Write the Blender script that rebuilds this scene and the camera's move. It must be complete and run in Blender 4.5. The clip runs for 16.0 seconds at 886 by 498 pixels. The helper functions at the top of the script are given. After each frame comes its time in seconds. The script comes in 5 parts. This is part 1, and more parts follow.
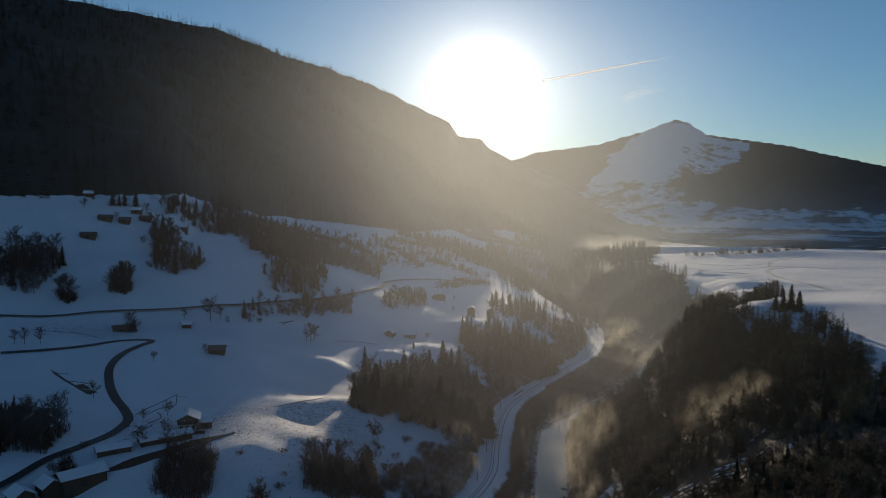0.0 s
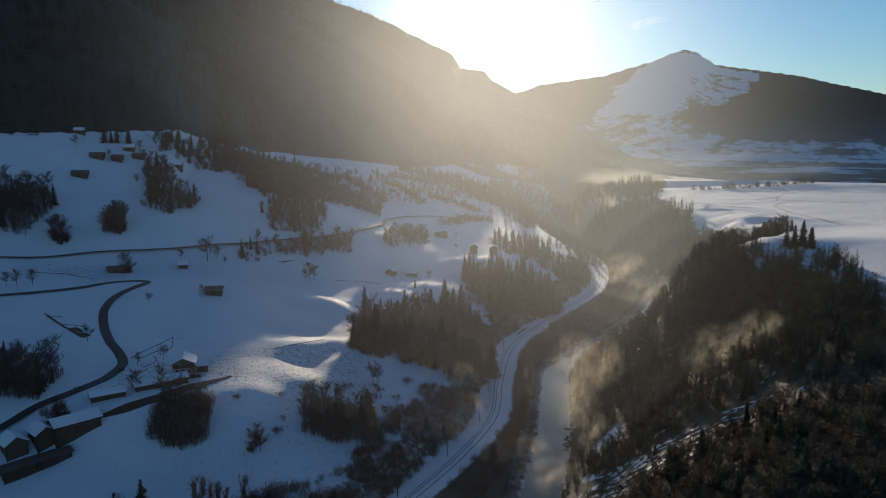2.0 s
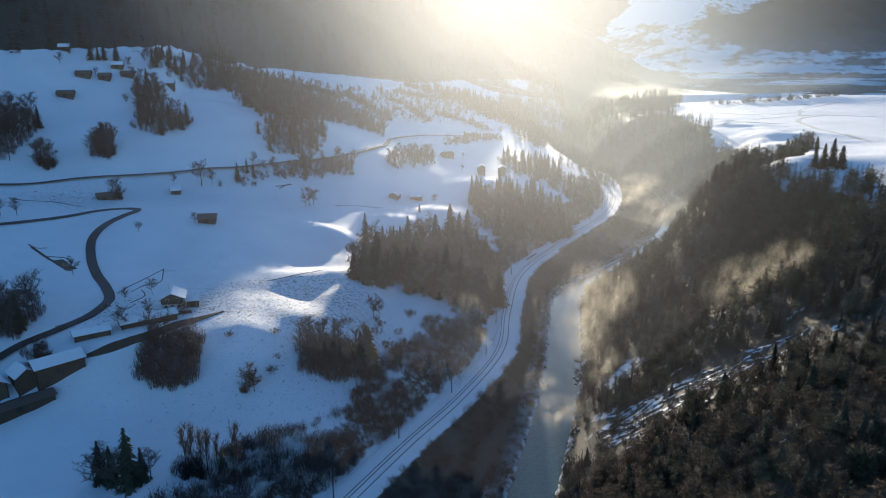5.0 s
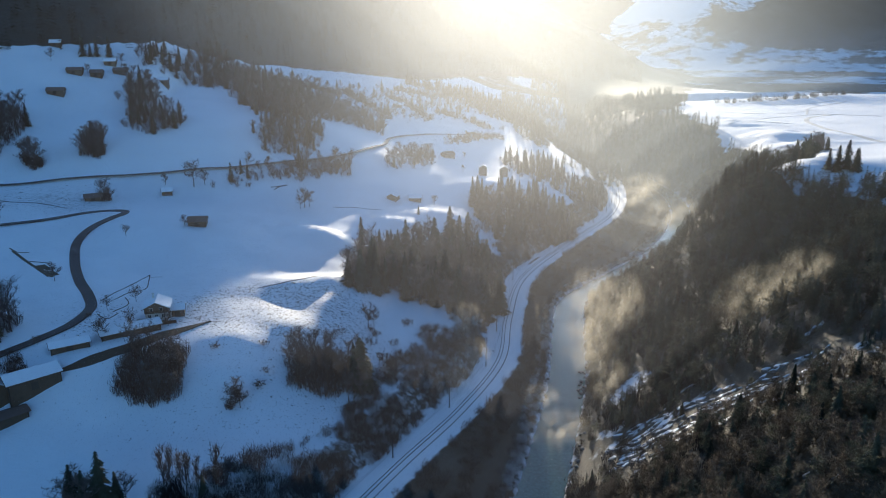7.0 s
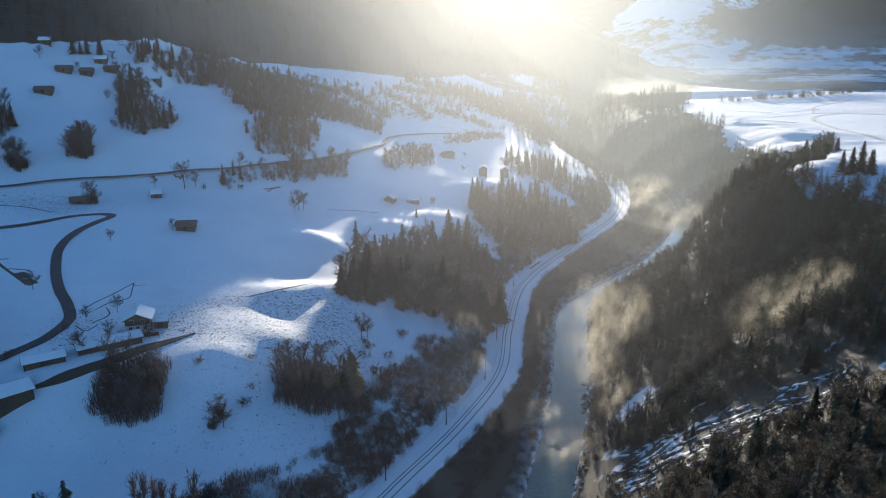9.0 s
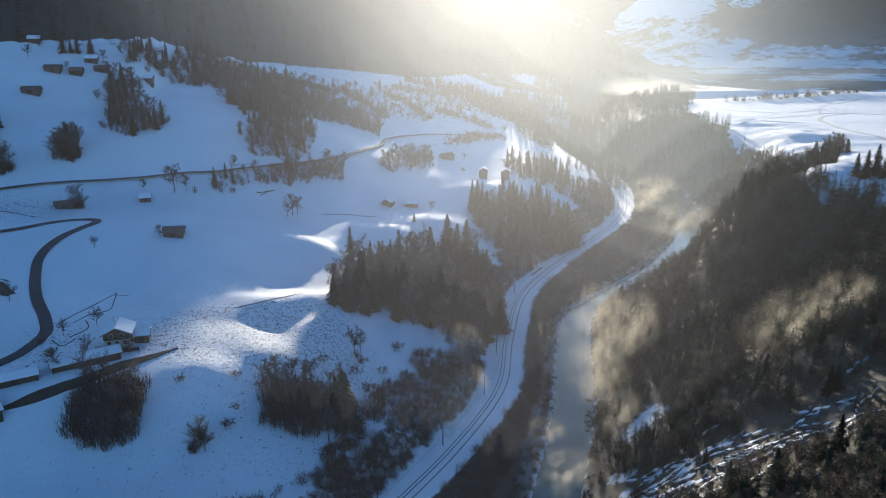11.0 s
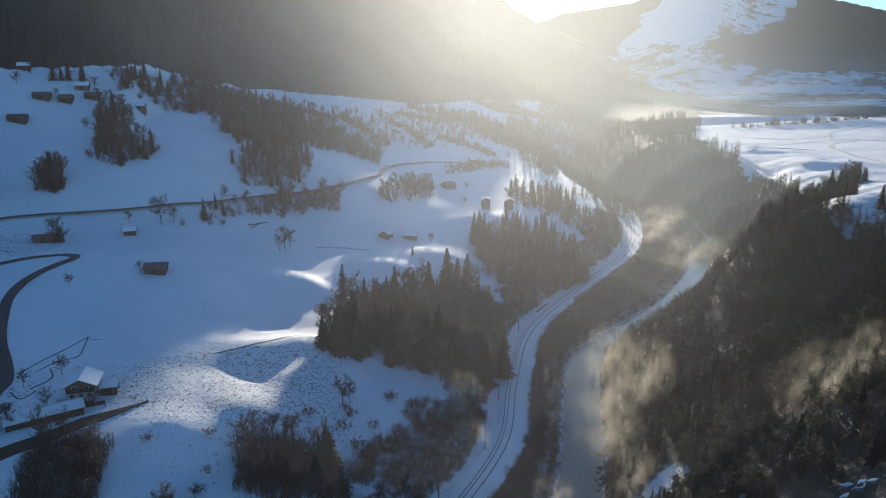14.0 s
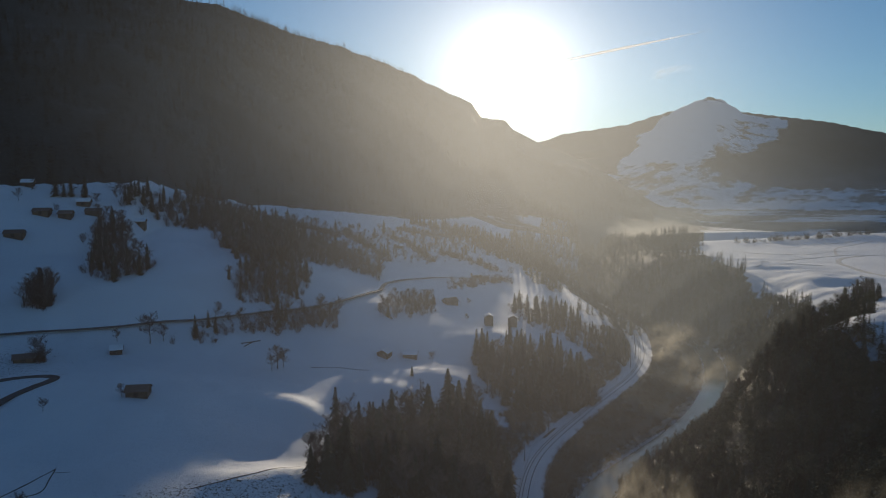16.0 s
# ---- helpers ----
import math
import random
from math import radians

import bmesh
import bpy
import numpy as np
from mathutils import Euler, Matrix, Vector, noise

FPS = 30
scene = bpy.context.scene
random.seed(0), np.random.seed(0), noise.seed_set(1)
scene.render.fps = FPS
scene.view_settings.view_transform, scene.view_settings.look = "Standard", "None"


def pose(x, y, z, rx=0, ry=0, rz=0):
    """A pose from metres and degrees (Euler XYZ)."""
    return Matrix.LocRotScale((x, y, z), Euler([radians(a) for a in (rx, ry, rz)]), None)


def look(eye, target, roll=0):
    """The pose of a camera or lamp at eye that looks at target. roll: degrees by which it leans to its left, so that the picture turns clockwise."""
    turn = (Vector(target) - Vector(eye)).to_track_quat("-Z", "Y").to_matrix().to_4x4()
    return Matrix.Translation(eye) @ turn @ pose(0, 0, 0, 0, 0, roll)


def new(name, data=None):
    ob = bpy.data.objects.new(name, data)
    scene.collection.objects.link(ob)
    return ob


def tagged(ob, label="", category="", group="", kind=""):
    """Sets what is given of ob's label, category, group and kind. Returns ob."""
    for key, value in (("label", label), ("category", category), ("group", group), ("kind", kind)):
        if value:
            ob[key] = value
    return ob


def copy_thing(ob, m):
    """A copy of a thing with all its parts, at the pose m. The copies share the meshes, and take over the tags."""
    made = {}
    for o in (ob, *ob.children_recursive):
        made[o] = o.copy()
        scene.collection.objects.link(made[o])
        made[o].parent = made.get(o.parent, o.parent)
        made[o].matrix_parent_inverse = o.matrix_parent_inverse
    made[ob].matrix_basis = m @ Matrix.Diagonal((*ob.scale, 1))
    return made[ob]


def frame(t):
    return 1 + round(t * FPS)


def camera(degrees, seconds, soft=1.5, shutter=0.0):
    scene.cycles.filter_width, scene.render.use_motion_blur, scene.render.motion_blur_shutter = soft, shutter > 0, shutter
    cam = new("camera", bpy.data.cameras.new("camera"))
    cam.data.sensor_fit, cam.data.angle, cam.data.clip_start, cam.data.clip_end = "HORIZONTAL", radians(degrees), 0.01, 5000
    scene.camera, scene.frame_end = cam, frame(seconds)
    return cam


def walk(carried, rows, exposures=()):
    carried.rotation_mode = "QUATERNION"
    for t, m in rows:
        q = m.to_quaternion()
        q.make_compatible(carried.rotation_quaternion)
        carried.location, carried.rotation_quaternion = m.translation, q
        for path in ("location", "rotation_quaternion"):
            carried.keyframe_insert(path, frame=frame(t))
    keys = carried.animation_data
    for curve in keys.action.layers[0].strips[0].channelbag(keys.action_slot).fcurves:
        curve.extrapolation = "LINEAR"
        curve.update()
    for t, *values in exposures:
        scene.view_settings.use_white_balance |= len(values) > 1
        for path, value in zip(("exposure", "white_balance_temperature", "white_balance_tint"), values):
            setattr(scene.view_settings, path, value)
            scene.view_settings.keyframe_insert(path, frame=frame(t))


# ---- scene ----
cam = camera(64.5, 16.0, soft=1.0)
PATH = [
    (0, (-1.43, -14.25, 113.96), (10.763, 99.772, 105.448), 0.9),
    (0.5, (-0.87, -11.88, 113.91), (11.258, 101.966, 102.988), 0.7),
    (1, (-0.28, -9.26, 113.95), (11.739, 104.245, 100.203), 0.7),
    (1.5, (0.33, -6.56, 113.99), (12.174, 106.654, 97.773), 0.6),
    (2, (0.95, -3.66, 114.03), (12.563, 109.156, 94.997), 0.5),
    (2.5, (1.56, -0.73, 114.02), (12.948, 111.620, 92.397), 0.4),
    (3, (2.26, 2.35, 114.00), (13.299, 114.127, 89.279), 0.3),
    (3.5, (2.95, 5.38, 113.99), (13.583, 116.527, 86.390), 0.2),
    (4, (3.68, 8.50, 113.98), (13.918, 118.896, 83.391), 0.1),
    (6.5, (6.91, 23.59, 113.94), (16.393, 133.415, 81.281), 0.0),
    (7, (7.53, 26.58, 113.92), (16.965, 136.464, 81.264), 0.1),
    (7.5, (8.10, 29.50, 113.89), (17.469, 139.321, 81.112), 0.1),
    (8, (8.72, 32.56, 113.83), (18.037, 142.387, 80.999), 0.1),
    (8.5, (9.36, 35.55, 113.79), (18.615, 145.314, 80.839), 0.1),
    (9, (10.00, 38.62, 113.76), (19.204, 148.384, 80.753), 0.1),
    (11.5, (13.04, 53.63, 113.58), (21.895, 163.401, 80.399), 0.1),
    (12, (13.68, 56.66, 113.55), (22.416, 166.429, 80.371), 0.1),
    (12.5, (14.36, 59.59, 113.47), (23.040, 169.355, 80.295), 0.1),
    (13, (14.98, 62.56, 113.42), (23.543, 172.390, 80.302), 0.0),
    (13.5, (15.58, 65.60, 113.38), (24.028, 175.479, 80.603), 0.0),
    (14, (16.23, 68.64, 113.37), (24.505, 179.504, 84.102), -0.0),
    (14.5, (16.85, 71.58, 113.29), (24.955, 183.532, 88.445), -0.0),
    (15, (17.41, 74.53, 113.17), (25.406, 187.463, 93.162), -0.0),
    (15.5, (17.93, 77.44, 113.05), (25.863, 191.121, 97.756), 0.0),
    (16, (18.45, 80.33, 112.93), (26.330, 194.523, 101.946), 0.0),
]
EXPO = [(0, -0.24, 7000, 8), (1.5, 0.06, 6950, 8), (3, 0.74, 6800, 7), (4.2, 1.26, 6500, 6), (6.5, 1.34, 6250, 5), (13.3, 1.14, 6050, 5), (14.5, 0.7, 6300, 5), (15.3, 0.18, 6500, 6), (16, -0.2, 6700, 7)]
walk(cam, [(t, look(e, g, r)) for t, e, g, r in PATH], EXPO)

# ---- sky and sun ----
SUN_AZ, SUN_EL = radians(9.1), radians(8.15)
SUN_DIR = Vector((math.sin(SUN_AZ) * math.cos(SUN_EL), math.cos(SUN_AZ) * math.cos(SUN_EL), math.sin(SUN_EL)))
world = bpy.data.worlds.new("sky")
scene.world = world
world.use_nodes = True
wt = world.node_tree
wt.nodes.clear()
w_out = wt.nodes.new("ShaderNodeOutputWorld")
w_bg = wt.nodes.new("ShaderNodeBackground")
w_sky = wt.nodes.new("ShaderNodeTexSky")
w_sky.sky_type = "NISHITA"
w_sky.sun_disc = False
w_sky.sun_elevation = SUN_EL
w_sky.sun_rotation = SUN_AZ
w_sky.altitude = 700
w_sky.dust_density = 0.05
w_sky.ozone_density = 4.2
w_bg.inputs["Strength"].default_value = 0.1
wt.links.new(w_sky.outputs[0], w_bg.inputs["Color"])
# the bright aureole round the sun
w_co = wt.nodes.new("ShaderNodeTexCoord")
w_dot = wt.nodes.new("ShaderNodeVectorMath")
w_dot.operation = "DOT_PRODUCT"
w_dot.inputs[1].default_value = SUN_DIR
wt.links.new(w_co.outputs["Generated"], w_dot.inputs[0])


def halo(power, strength, colour):
    p = wt.nodes.new("ShaderNodeMath")
    p.operation = "POWER"
    p.use_clamp = True
    p.inputs[1].default_value = power
    wt.links.new(w_dot.outputs["Value"], p.inputs[0])
    m = wt.nodes.new("ShaderNodeMath")
    m.operation = "MULTIPLY"
    m.inputs[1].default_value = strength
    wt.links.new(p.outputs[0], m.inputs[0])
    e = wt.nodes.new("ShaderNodeBackground")
    e.inputs["Color"].default_value = (*colour, 1)
    wt.links.new(m.outputs[0], e.inputs["Strength"])
    return e


w_last = w_bg
for args in ((1500, 14.0, (1.0, 0.95, 0.86)), (220, 0.9, (1.0, 0.94, 0.84)), (40, 0.22, (0.95, 0.95, 0.95)), (9, 0.07, (0.6, 0.82, 1.0))):
    add = wt.nodes.new("ShaderNodeAddShader")
    wt.links.new(w_last.outputs[0], add.inputs[0])
    wt.links.new(halo(*args).outputs[0], add.inputs[1])
    w_last = add
wt.links.new(w_last.outputs[0], w_out.inputs["Surface"])

sun_data = bpy.data.lights.new("sun", "SUN")
sun_data.energy = 4.5
sun_data.angle = radians(0.5)
sun_data.color = (1.0, 0.85, 0.67)
sun = new("sun", sun_data)
sun.matrix_basis = look((0, 0, 600), Vector((0, 0, 600)) - SUN_DIR)
scene.cycles.transparent_max_bounces = 96

# ---- terrain ----
# rail line and river line: (northing, easting)
RAIL = [(-400, -330), (60, -72), (120, -38), (160, -15), (198, 9), (227, 29), (262, 48), (302, 58), (356, 75), (411, 110), (479, 158), (511, 174),
        (545, 186), (600, 200), (700, 202), (900, 222), (1300, 305), (5000, 925)]
RIVER = [(-400, -200), (60, -2), (120, 20), (205, 54), (259, 74), (307, 87), (346, 101), (385, 138), (418, 168), (485, 212), (560, 240), (640, 246),
         (720, 228), (900, 245), (1300, 330), (5000, 950)]
LEFT_U = (-420, -320, -220, -150, -100, -60, -30, -12)
LEFT = {
    100: (70, 50, 36, 26, 14, 10, 7, 3),
    200: (62, 48, 36, 27, 15, 11, 10, 5),
    222: (62, 48, 36, 29, 25, 20, 11.5, 5.5),
    240: (62, 48, 36, 30, 26.5, 21, 12, 6),
    290: (66, 50, 38, 31, 27, 21, 13, 5),
    340: (74, 58, 42, 37, 27, 18, 11, 5),
    390: (84, 66, 42, 33, 25, 18, 10, 4),
    440: (92, 72, 60, 37, 24, 20, 12, 4),
    490: (98, 78, 66, 38, 27, 22, 13, 4),
    550: (98, 82, 60, 36, 28, 22, 13, 5),
    620: (104, 84, 58, 40, 32, 26, 15, 5),
    720: (120, 96, 66, 50, 40, 32, 18, 6),
    900: (130, 100, 74, 56, 46, 36, 20, 6),
}
RIGHT_V = (8, 25, 45, 68, 100, 140, 200, 320, 600)
RIGHT = {
    100: (-7, 4, 21, 37, 48, 57, 63, 68, 70),
    200: (-7, 4, 21, 37, 48, 56, 62, 66, 66),
    270: (-7, 7, 17, 30, 45, 56, 61, 62, 60),
    320: (-7, 4, 15, 40, 49, 58, 60, 58, 54),
    333: (-7, 3, 13, 42, 57, 60, 60, 58, 54),
    345: (-7, 3, 13, 42, 58, 60, 59, 57, 53),
    375: (-7, 0, 10, 30, 51, 56, 56, 53, 50),
    420: (-7, 4, 20, 36, 49, 52, 51, 50, 48),
    460: (-7, 8, 30, 40, 46, 47, 48, 48, 46),
    560: (-6, 14, 33, 42, 44, 44, 44, 44, 44),
    700: (-6, 20, 38, 42, 41, 41, 40, 40, 40),
    900: (-5, 16, 32, 37, 38, 38, 38, 38, 38),
}
# mountains: bearing in degrees -> elevation angle of the crest, distance of foot and crest, height of the foot
# near crest, bearings 6.4 to 9.6: unseen, notched to let sunlight onto the meadow
NEAR_CREST = ((-75, 13), (-60, 14), (-40, 14.6), (-30, 14.2), (-19.6, 13.5), (-15, 12.9), (-11.8, 12.55), (-6.8, 11.06), (-1.5, 9.6), (2.1, 8.2),
              (5.3, 6.7), (6.4, 6.0), (7.0, 5.0), (7.2, 4.6), (8.2, 4.64), (8.5, 4.78), (9.0, 4.75), (9.3, 4.4), (9.6, 4.05), (11.5, 3.0), (14, 2.0), (17, 0.4), (21, -2), (30, -4))
NEAR_FOOT = ((-75, 420), (-25, 570), (-15, 610), (-9, 720), (-4, 820), (2, 960), (9, 1250), (16, 1400), (30, 1500))
NEAR_TOP = ((-75, 1100), (-20, 1350), (-5, 1700), (2, 2100), (6, 2450), (10, 2600), (17, 2700), (30, 2750))
NEAR_FOOT_Z = ((-75, 100), (-25, 110), (-15, 112), (-9, 94), (-4, 78), (2, 62), (9, 60), (16, 45), (30, 20))
FAR_CREST = ((-60, 0), (0, 1), (8, 2.4), (11.5, 3.0), (13.5, 3.7), (16.2, 4.05), (18.4, 4.36), (20.1, 4.9), (21.8, 5.35), (23, 5.85), (24.06, 6.22),
             (24.9, 6.03), (26.35, 5.05), (29.7, 4.5), (32.2, 4.1), (34, 3.6), (38.1, 2.6), (44, 2.2), (60, 3), (80, 3))
EYE = (0.0, -14.0, 114.0)


def lerp(table, q):
    a = np.array(table, float)
    return np.interp(q, a[:, 0], a[:, 1])


def hermite(xs, rows, q):
    """Smooth interpolation of rows (stations first) at q."""
    xs = np.asarray(xs, float)
    rows = np.asarray(rows, float)
    q = np.clip(q, xs[0], xs[-1])
    k = np.clip(np.searchsorted(xs, q) - 1, 0, len(xs) - 2)
    h = (xs[1:] - xs[:-1])
    shape = (-1,) + (1,) * (rows.ndim - 1)
    d = (rows[1:] - rows[:-1]) / h.reshape(shape)
    m = np.concatenate([d[:1], 0.5 * (d[1:] + d[:-1]), d[-1:]])
    t = (q - xs[k]) / h[k]
    if rows.ndim == 2:
        n = np.arange(rows.shape[1])
        a, b, ma, mb = rows[k, n], rows[k + 1, n], m[k, n], m[k + 1, n]
    else:
        a, b, ma, mb = rows[k], rows[k + 1], m[k], m[k + 1]
    t2, t3 = t * t, t * t * t
    return (2 * t3 - 3 * t2 + 1) * a + (t3 - 2 * t2 + t) * h[k] * ma + (3 * t2 - 2 * t3) * b + (t3 - t2) * h[k] * mb


def line_x(table, y):
    a = np.array(table, float)
    return hermite(a[:, 0], a[:, 1], np.asarray(y, float))


def lattice(i, j, seed):
    n = (i * 374761393 + j * 668265263 + seed * 974634777) & 0x7FFFFFFF
    n = ((n ^ (n >> 13)) * 1274126177) & 0x7FFFFFFF
    return ((n ^ (n >> 16)) & 0xFFFF) / 65535.0


def wave(x, y, size, seed=0):
    """Value noise, 0 to 1, over a plan lattice of that size."""
    u, v = np.asarray(x, float) / size + 1000, np.asarray(y, float) / size + 1000
    i, j = np.floor(u).astype(np.int64), np.floor(v).astype(np.int64)
    fu, fv = u - i, v - j
    fu, fv = fu * fu * (3 - 2 * fu), fv * fv * (3 - 2 * fv)
    return ((lattice(i, j, seed) * (1 - fu) + lattice(i + 1, j, seed) * fu) * (1 - fv)
            + (lattice(i, j + 1, seed) * (1 - fu) + lattice(i + 1, j + 1, seed) * fu) * fv)


def fractal(x, y, size, seed=0, octaves=4):
    total, amp, norm = 0.0, 1.0, 0.0
    for o in range(octaves):
        total = total + amp * wave(x, y, size / 2 ** o, seed + o)
        norm += amp
        amp *= 0.55
    return total / norm


def bump(x, y, cx, cy, rx, ry, turn=0.0):
    c, s_ = math.cos(turn), math.sin(turn)
    dx, dy = x - cx, y - cy
    a, b = (dx * c + dy * s_) / rx, (-dx * s_ + dy * c) / ry
    return np.exp(-(a * a + b * b))


def smooth(a, b, q):
    t = np.clip((q - a) / (b - a), 0, 1)
    return t * t * (3 - 2 * t)


def polar(x, y):
    dx, dy = x - EYE[0], y - EYE[1]
    return np.degrees(np.arctan2(dx, dy)), np.hypot(dx, dy)


def height(x, y):
    x, y = np.atleast_1d(np.asarray(x, float)), np.atleast_1d(np.asarray(y, float))
    r, w = line_x(RAIL, y), line_x(RIVER, y)
    u, v = x - r, x - w
    left = hermite(list(LEFT), np.array([hermite(LEFT_U, LEFT[k], u) for k in LEFT]), y)
    right = hermite(list(RIGHT), np.array([hermite(RIGHT_V, RIGHT[k], v) for k in RIGHT]), y)
    # the meadow's knolls and hollows
    left = left + 3.1 * bump(x, y, -13, 289, 14, 8, 0.4) + 0.8 * bump(x, y, -30, 283, 12, 7, -0.3) + 1.7 * bump(x, y, -15, 268, 4, 15, -0.15)
    left = left - 1.3 * bump(x, y, -25, 267, 7, 8) + 1.6 * bump(x, y, -25, 246, 9, 8, -0.5) + 1.2 * bump(x, y, -40, 236, 12, 7, -0.2) - 1.0 * bump(x, y, -42, 268, 8, 8) - 2.8 * bump(x, y, -30, 306, 18, 11, 0.3)
    left = left + 4.2 * bump(x, y, -22, 347, 17, 11, -0.2) + 3.6 * bump(x, y, 12, 381, 16, 11, 0.2) + 3.2 * bump(x, y, 33, 405, 20, 11, 0.3) + 2.6 * bump(x, y, 62, 468, 22, 10, 0.6) + 1.0 * bump(x, y, 80, 476, 14, 12)
    left = left + (fractal(x, y, 60, 3) - 0.5) * 3.0 * smooth(-20, -60, u) * (1 - 0.5 * bump(x, y, -40, 245, 50, 45))
    left = left + (fractal(x, y, 7, 5, 3) - 0.5) * 0.8 * smooth(-14, -30, u)
    # the railway's bench, then the bank down to the river
    bank = -0.2 - 6.8 * smooth(0, 1, (u - 8) / np.maximum(w - r - 16.5, 2))
    z = np.where(u < -12, left, bank)
    z = np.where((u >= -12) & (u < -7), hermite((-12, -7), [4.5, 0.0], u) * smooth(-6.5, -12, u) ** 0.7, z)
    z = np.where(np.abs(u) <= 7, 0.0, z)
    rough = (fractal(x, y, 24, 9) - 0.5) * 8.0 * smooth(10, 40, v) * smooth(150, 90, v)
    z = np.where(v > 8, right + rough, z)
    z = np.where(np.abs(v) <= 8, -9.5 + 2.5 * smooth(5.5, 8, np.abs(v)), z)
    # the land beyond: plateau edge, then a wide valley floor
    brow = np.clip(900 + 0.27 * (x - 380), 890, 1100) + 200 * smooth(350, 280, x)
    z = z + (12 - z) * smooth(10, 230, y - brow)
    z = z + 6 * bump(x, y, 660, 960, 150, 60) + (fractal(x, y, 45, 15, 3) - 0.5) * 2.4 * smooth(240, 320, x) * smooth(440, 500, y) * smooth(1150, 1000, y)
    az, d = polar(x, y)
    foot, top = lerp(NEAR_FOOT, az), lerp(NEAR_TOP, az)
    crest = EYE[2] + top * np.tan(np.radians(lerp(NEAR_CREST, az))) - 9 * smooth(6.5, 5, az)
    base = lerp(NEAR_FOOT_Z, az)
    k = (d - foot) / (top - foot)
    relief = (fractal(az * 30, d, 260, 21) - 0.5) * 90 * np.clip(k, 0, 1) * np.clip(1.05 - k, 0, 1) * 2
    near = np.where(k < 1, base + (crest - base) * np.clip(k, -0.3, 1) ** 1.0 + relief, crest - (d - top) * 0.6)
    near = near + np.where(k > 0, (fractal(az * 25, d, 60, 31) - 0.5) * 10, 0) * smooth(0, 0.2, k)
    # made-up rise on the hidden crest, holding the sun off part of the meadow
    near = near + 13 * np.exp(-((az - 7.4) / 1.0) ** 2) * smooth(0.25, 0.55, k)
    near = np.where((az < -80) | (az > 40) | (k < -0.25), -500, near)
    # far range
    ftop = 4150.0
    fcrest = EYE[2] + ftop * np.tan(np.radians(lerp(FAR_CREST, az)))
    kf = (d - 2850.0) / (ftop - 2850.0)
    frelief = (fractal(az * 60, d, 500, 41, 5) - 0.5) * 220 * np.clip(kf, 0, 1) * np.clip(1.02 - kf, 0, 1) * 2
    far = np.where(kf < 1, 12 + (fcrest - 12) * np.clip(kf, 0, 1) ** 1.25 + frelief, fcrest - (d - ftop) * 0.5)
    far = np.where((kf < 0) | (np.abs(az) > 85), -500, far)
    return np.maximum(np.maximum(z, near), far)


def hill_edge(y):
    """Width of the wooded hill beyond the bend, from the river to the plateau field."""
    return np.interp(y, (540, 590, 717, 800, 860, 1000), (40, 43, 84, 90, 130, 160))


def at(x, y):
    return float(height(x, y)[0])


# ---- materials ----
def material(name, base, rough=0.8, metal=0.0, vary=0.25, size=0.6, relief=0.3, spec=0.3, fine=None):
    """A plain surface with colour variation at two scales and a fine relief."""
    m = bpy.data.materials.new(name)
    m.use_nodes = True
    t = m.node_tree
    b = t.nodes["Principled BSDF"]
    b.inputs["Roughness"].default_value = rough
    b.inputs["Metallic"].default_value = metal
    b.inputs["Specular IOR Level"].default_value = spec
    co = t.nodes.new("ShaderNodeTexCoord")
    n1 = t.nodes.new("ShaderNodeTexNoise")
    n1.inputs["Scale"].default_value = size
    n1.inputs["Detail"].default_value = 6
    n2 = t.nodes.new("ShaderNodeTexNoise")
    n2.inputs["Scale"].default_value = size * 9 if fine is None else fine
    n2.inputs["Detail"].default_value = 4
    info = t.nodes.new("ShaderNodeObjectInfo")
    mul = t.nodes.new("ShaderNodeMath")
    mul.operation = "MULTIPLY_ADD"
    mul.inputs[1].default_value = 0.6
    t.links.new(n1.outputs["Fac"], mul.inputs[0])
    t.links.new(info.outputs["Random"], mul.inputs[2])
    ramp = t.nodes.new("ShaderNodeValToRGB")
    lo = [c * (1 - vary) for c in base]
    hi = [min(c * (1 + vary), 0.95) for c in base]
    ramp.color_ramp.elements[0].position, ramp.color_ramp.elements[1].position = 0.2, 1.2
    ramp.color_ramp.elements[0].color, ramp.color_ramp.elements[1].color = (*lo, 1), (*hi, 1)
    for n in (n1, n2):
        t.links.new(co.outputs["Object"], n.inputs["Vector"])
    mix = t.nodes.new("ShaderNodeMixRGB")
    mix.blend_type = "OVERLAY"
    mix.inputs["Fac"].default_value = 0.5
    t.links.new(mul.outputs[0], ramp.inputs["Fac"])
    t.links.new(ramp.outputs[0], mix.inputs[1])
    t.links.new(n2.outputs["Fac"], mix.inputs[2])
    t.links.new(mix.outputs[0], b.inputs["Base Color"])
    if relief:
        bu = t.nodes.new("ShaderNodeBump")
        bu.inputs["Strength"].default_value = relief
        bu.inputs["Distance"].default_value = 0.1
        t.links.new(n2.outputs["Fac"], bu.inputs["Height"])
        t.links.new(bu.outputs[0], b.inputs["Normal"])
    return m


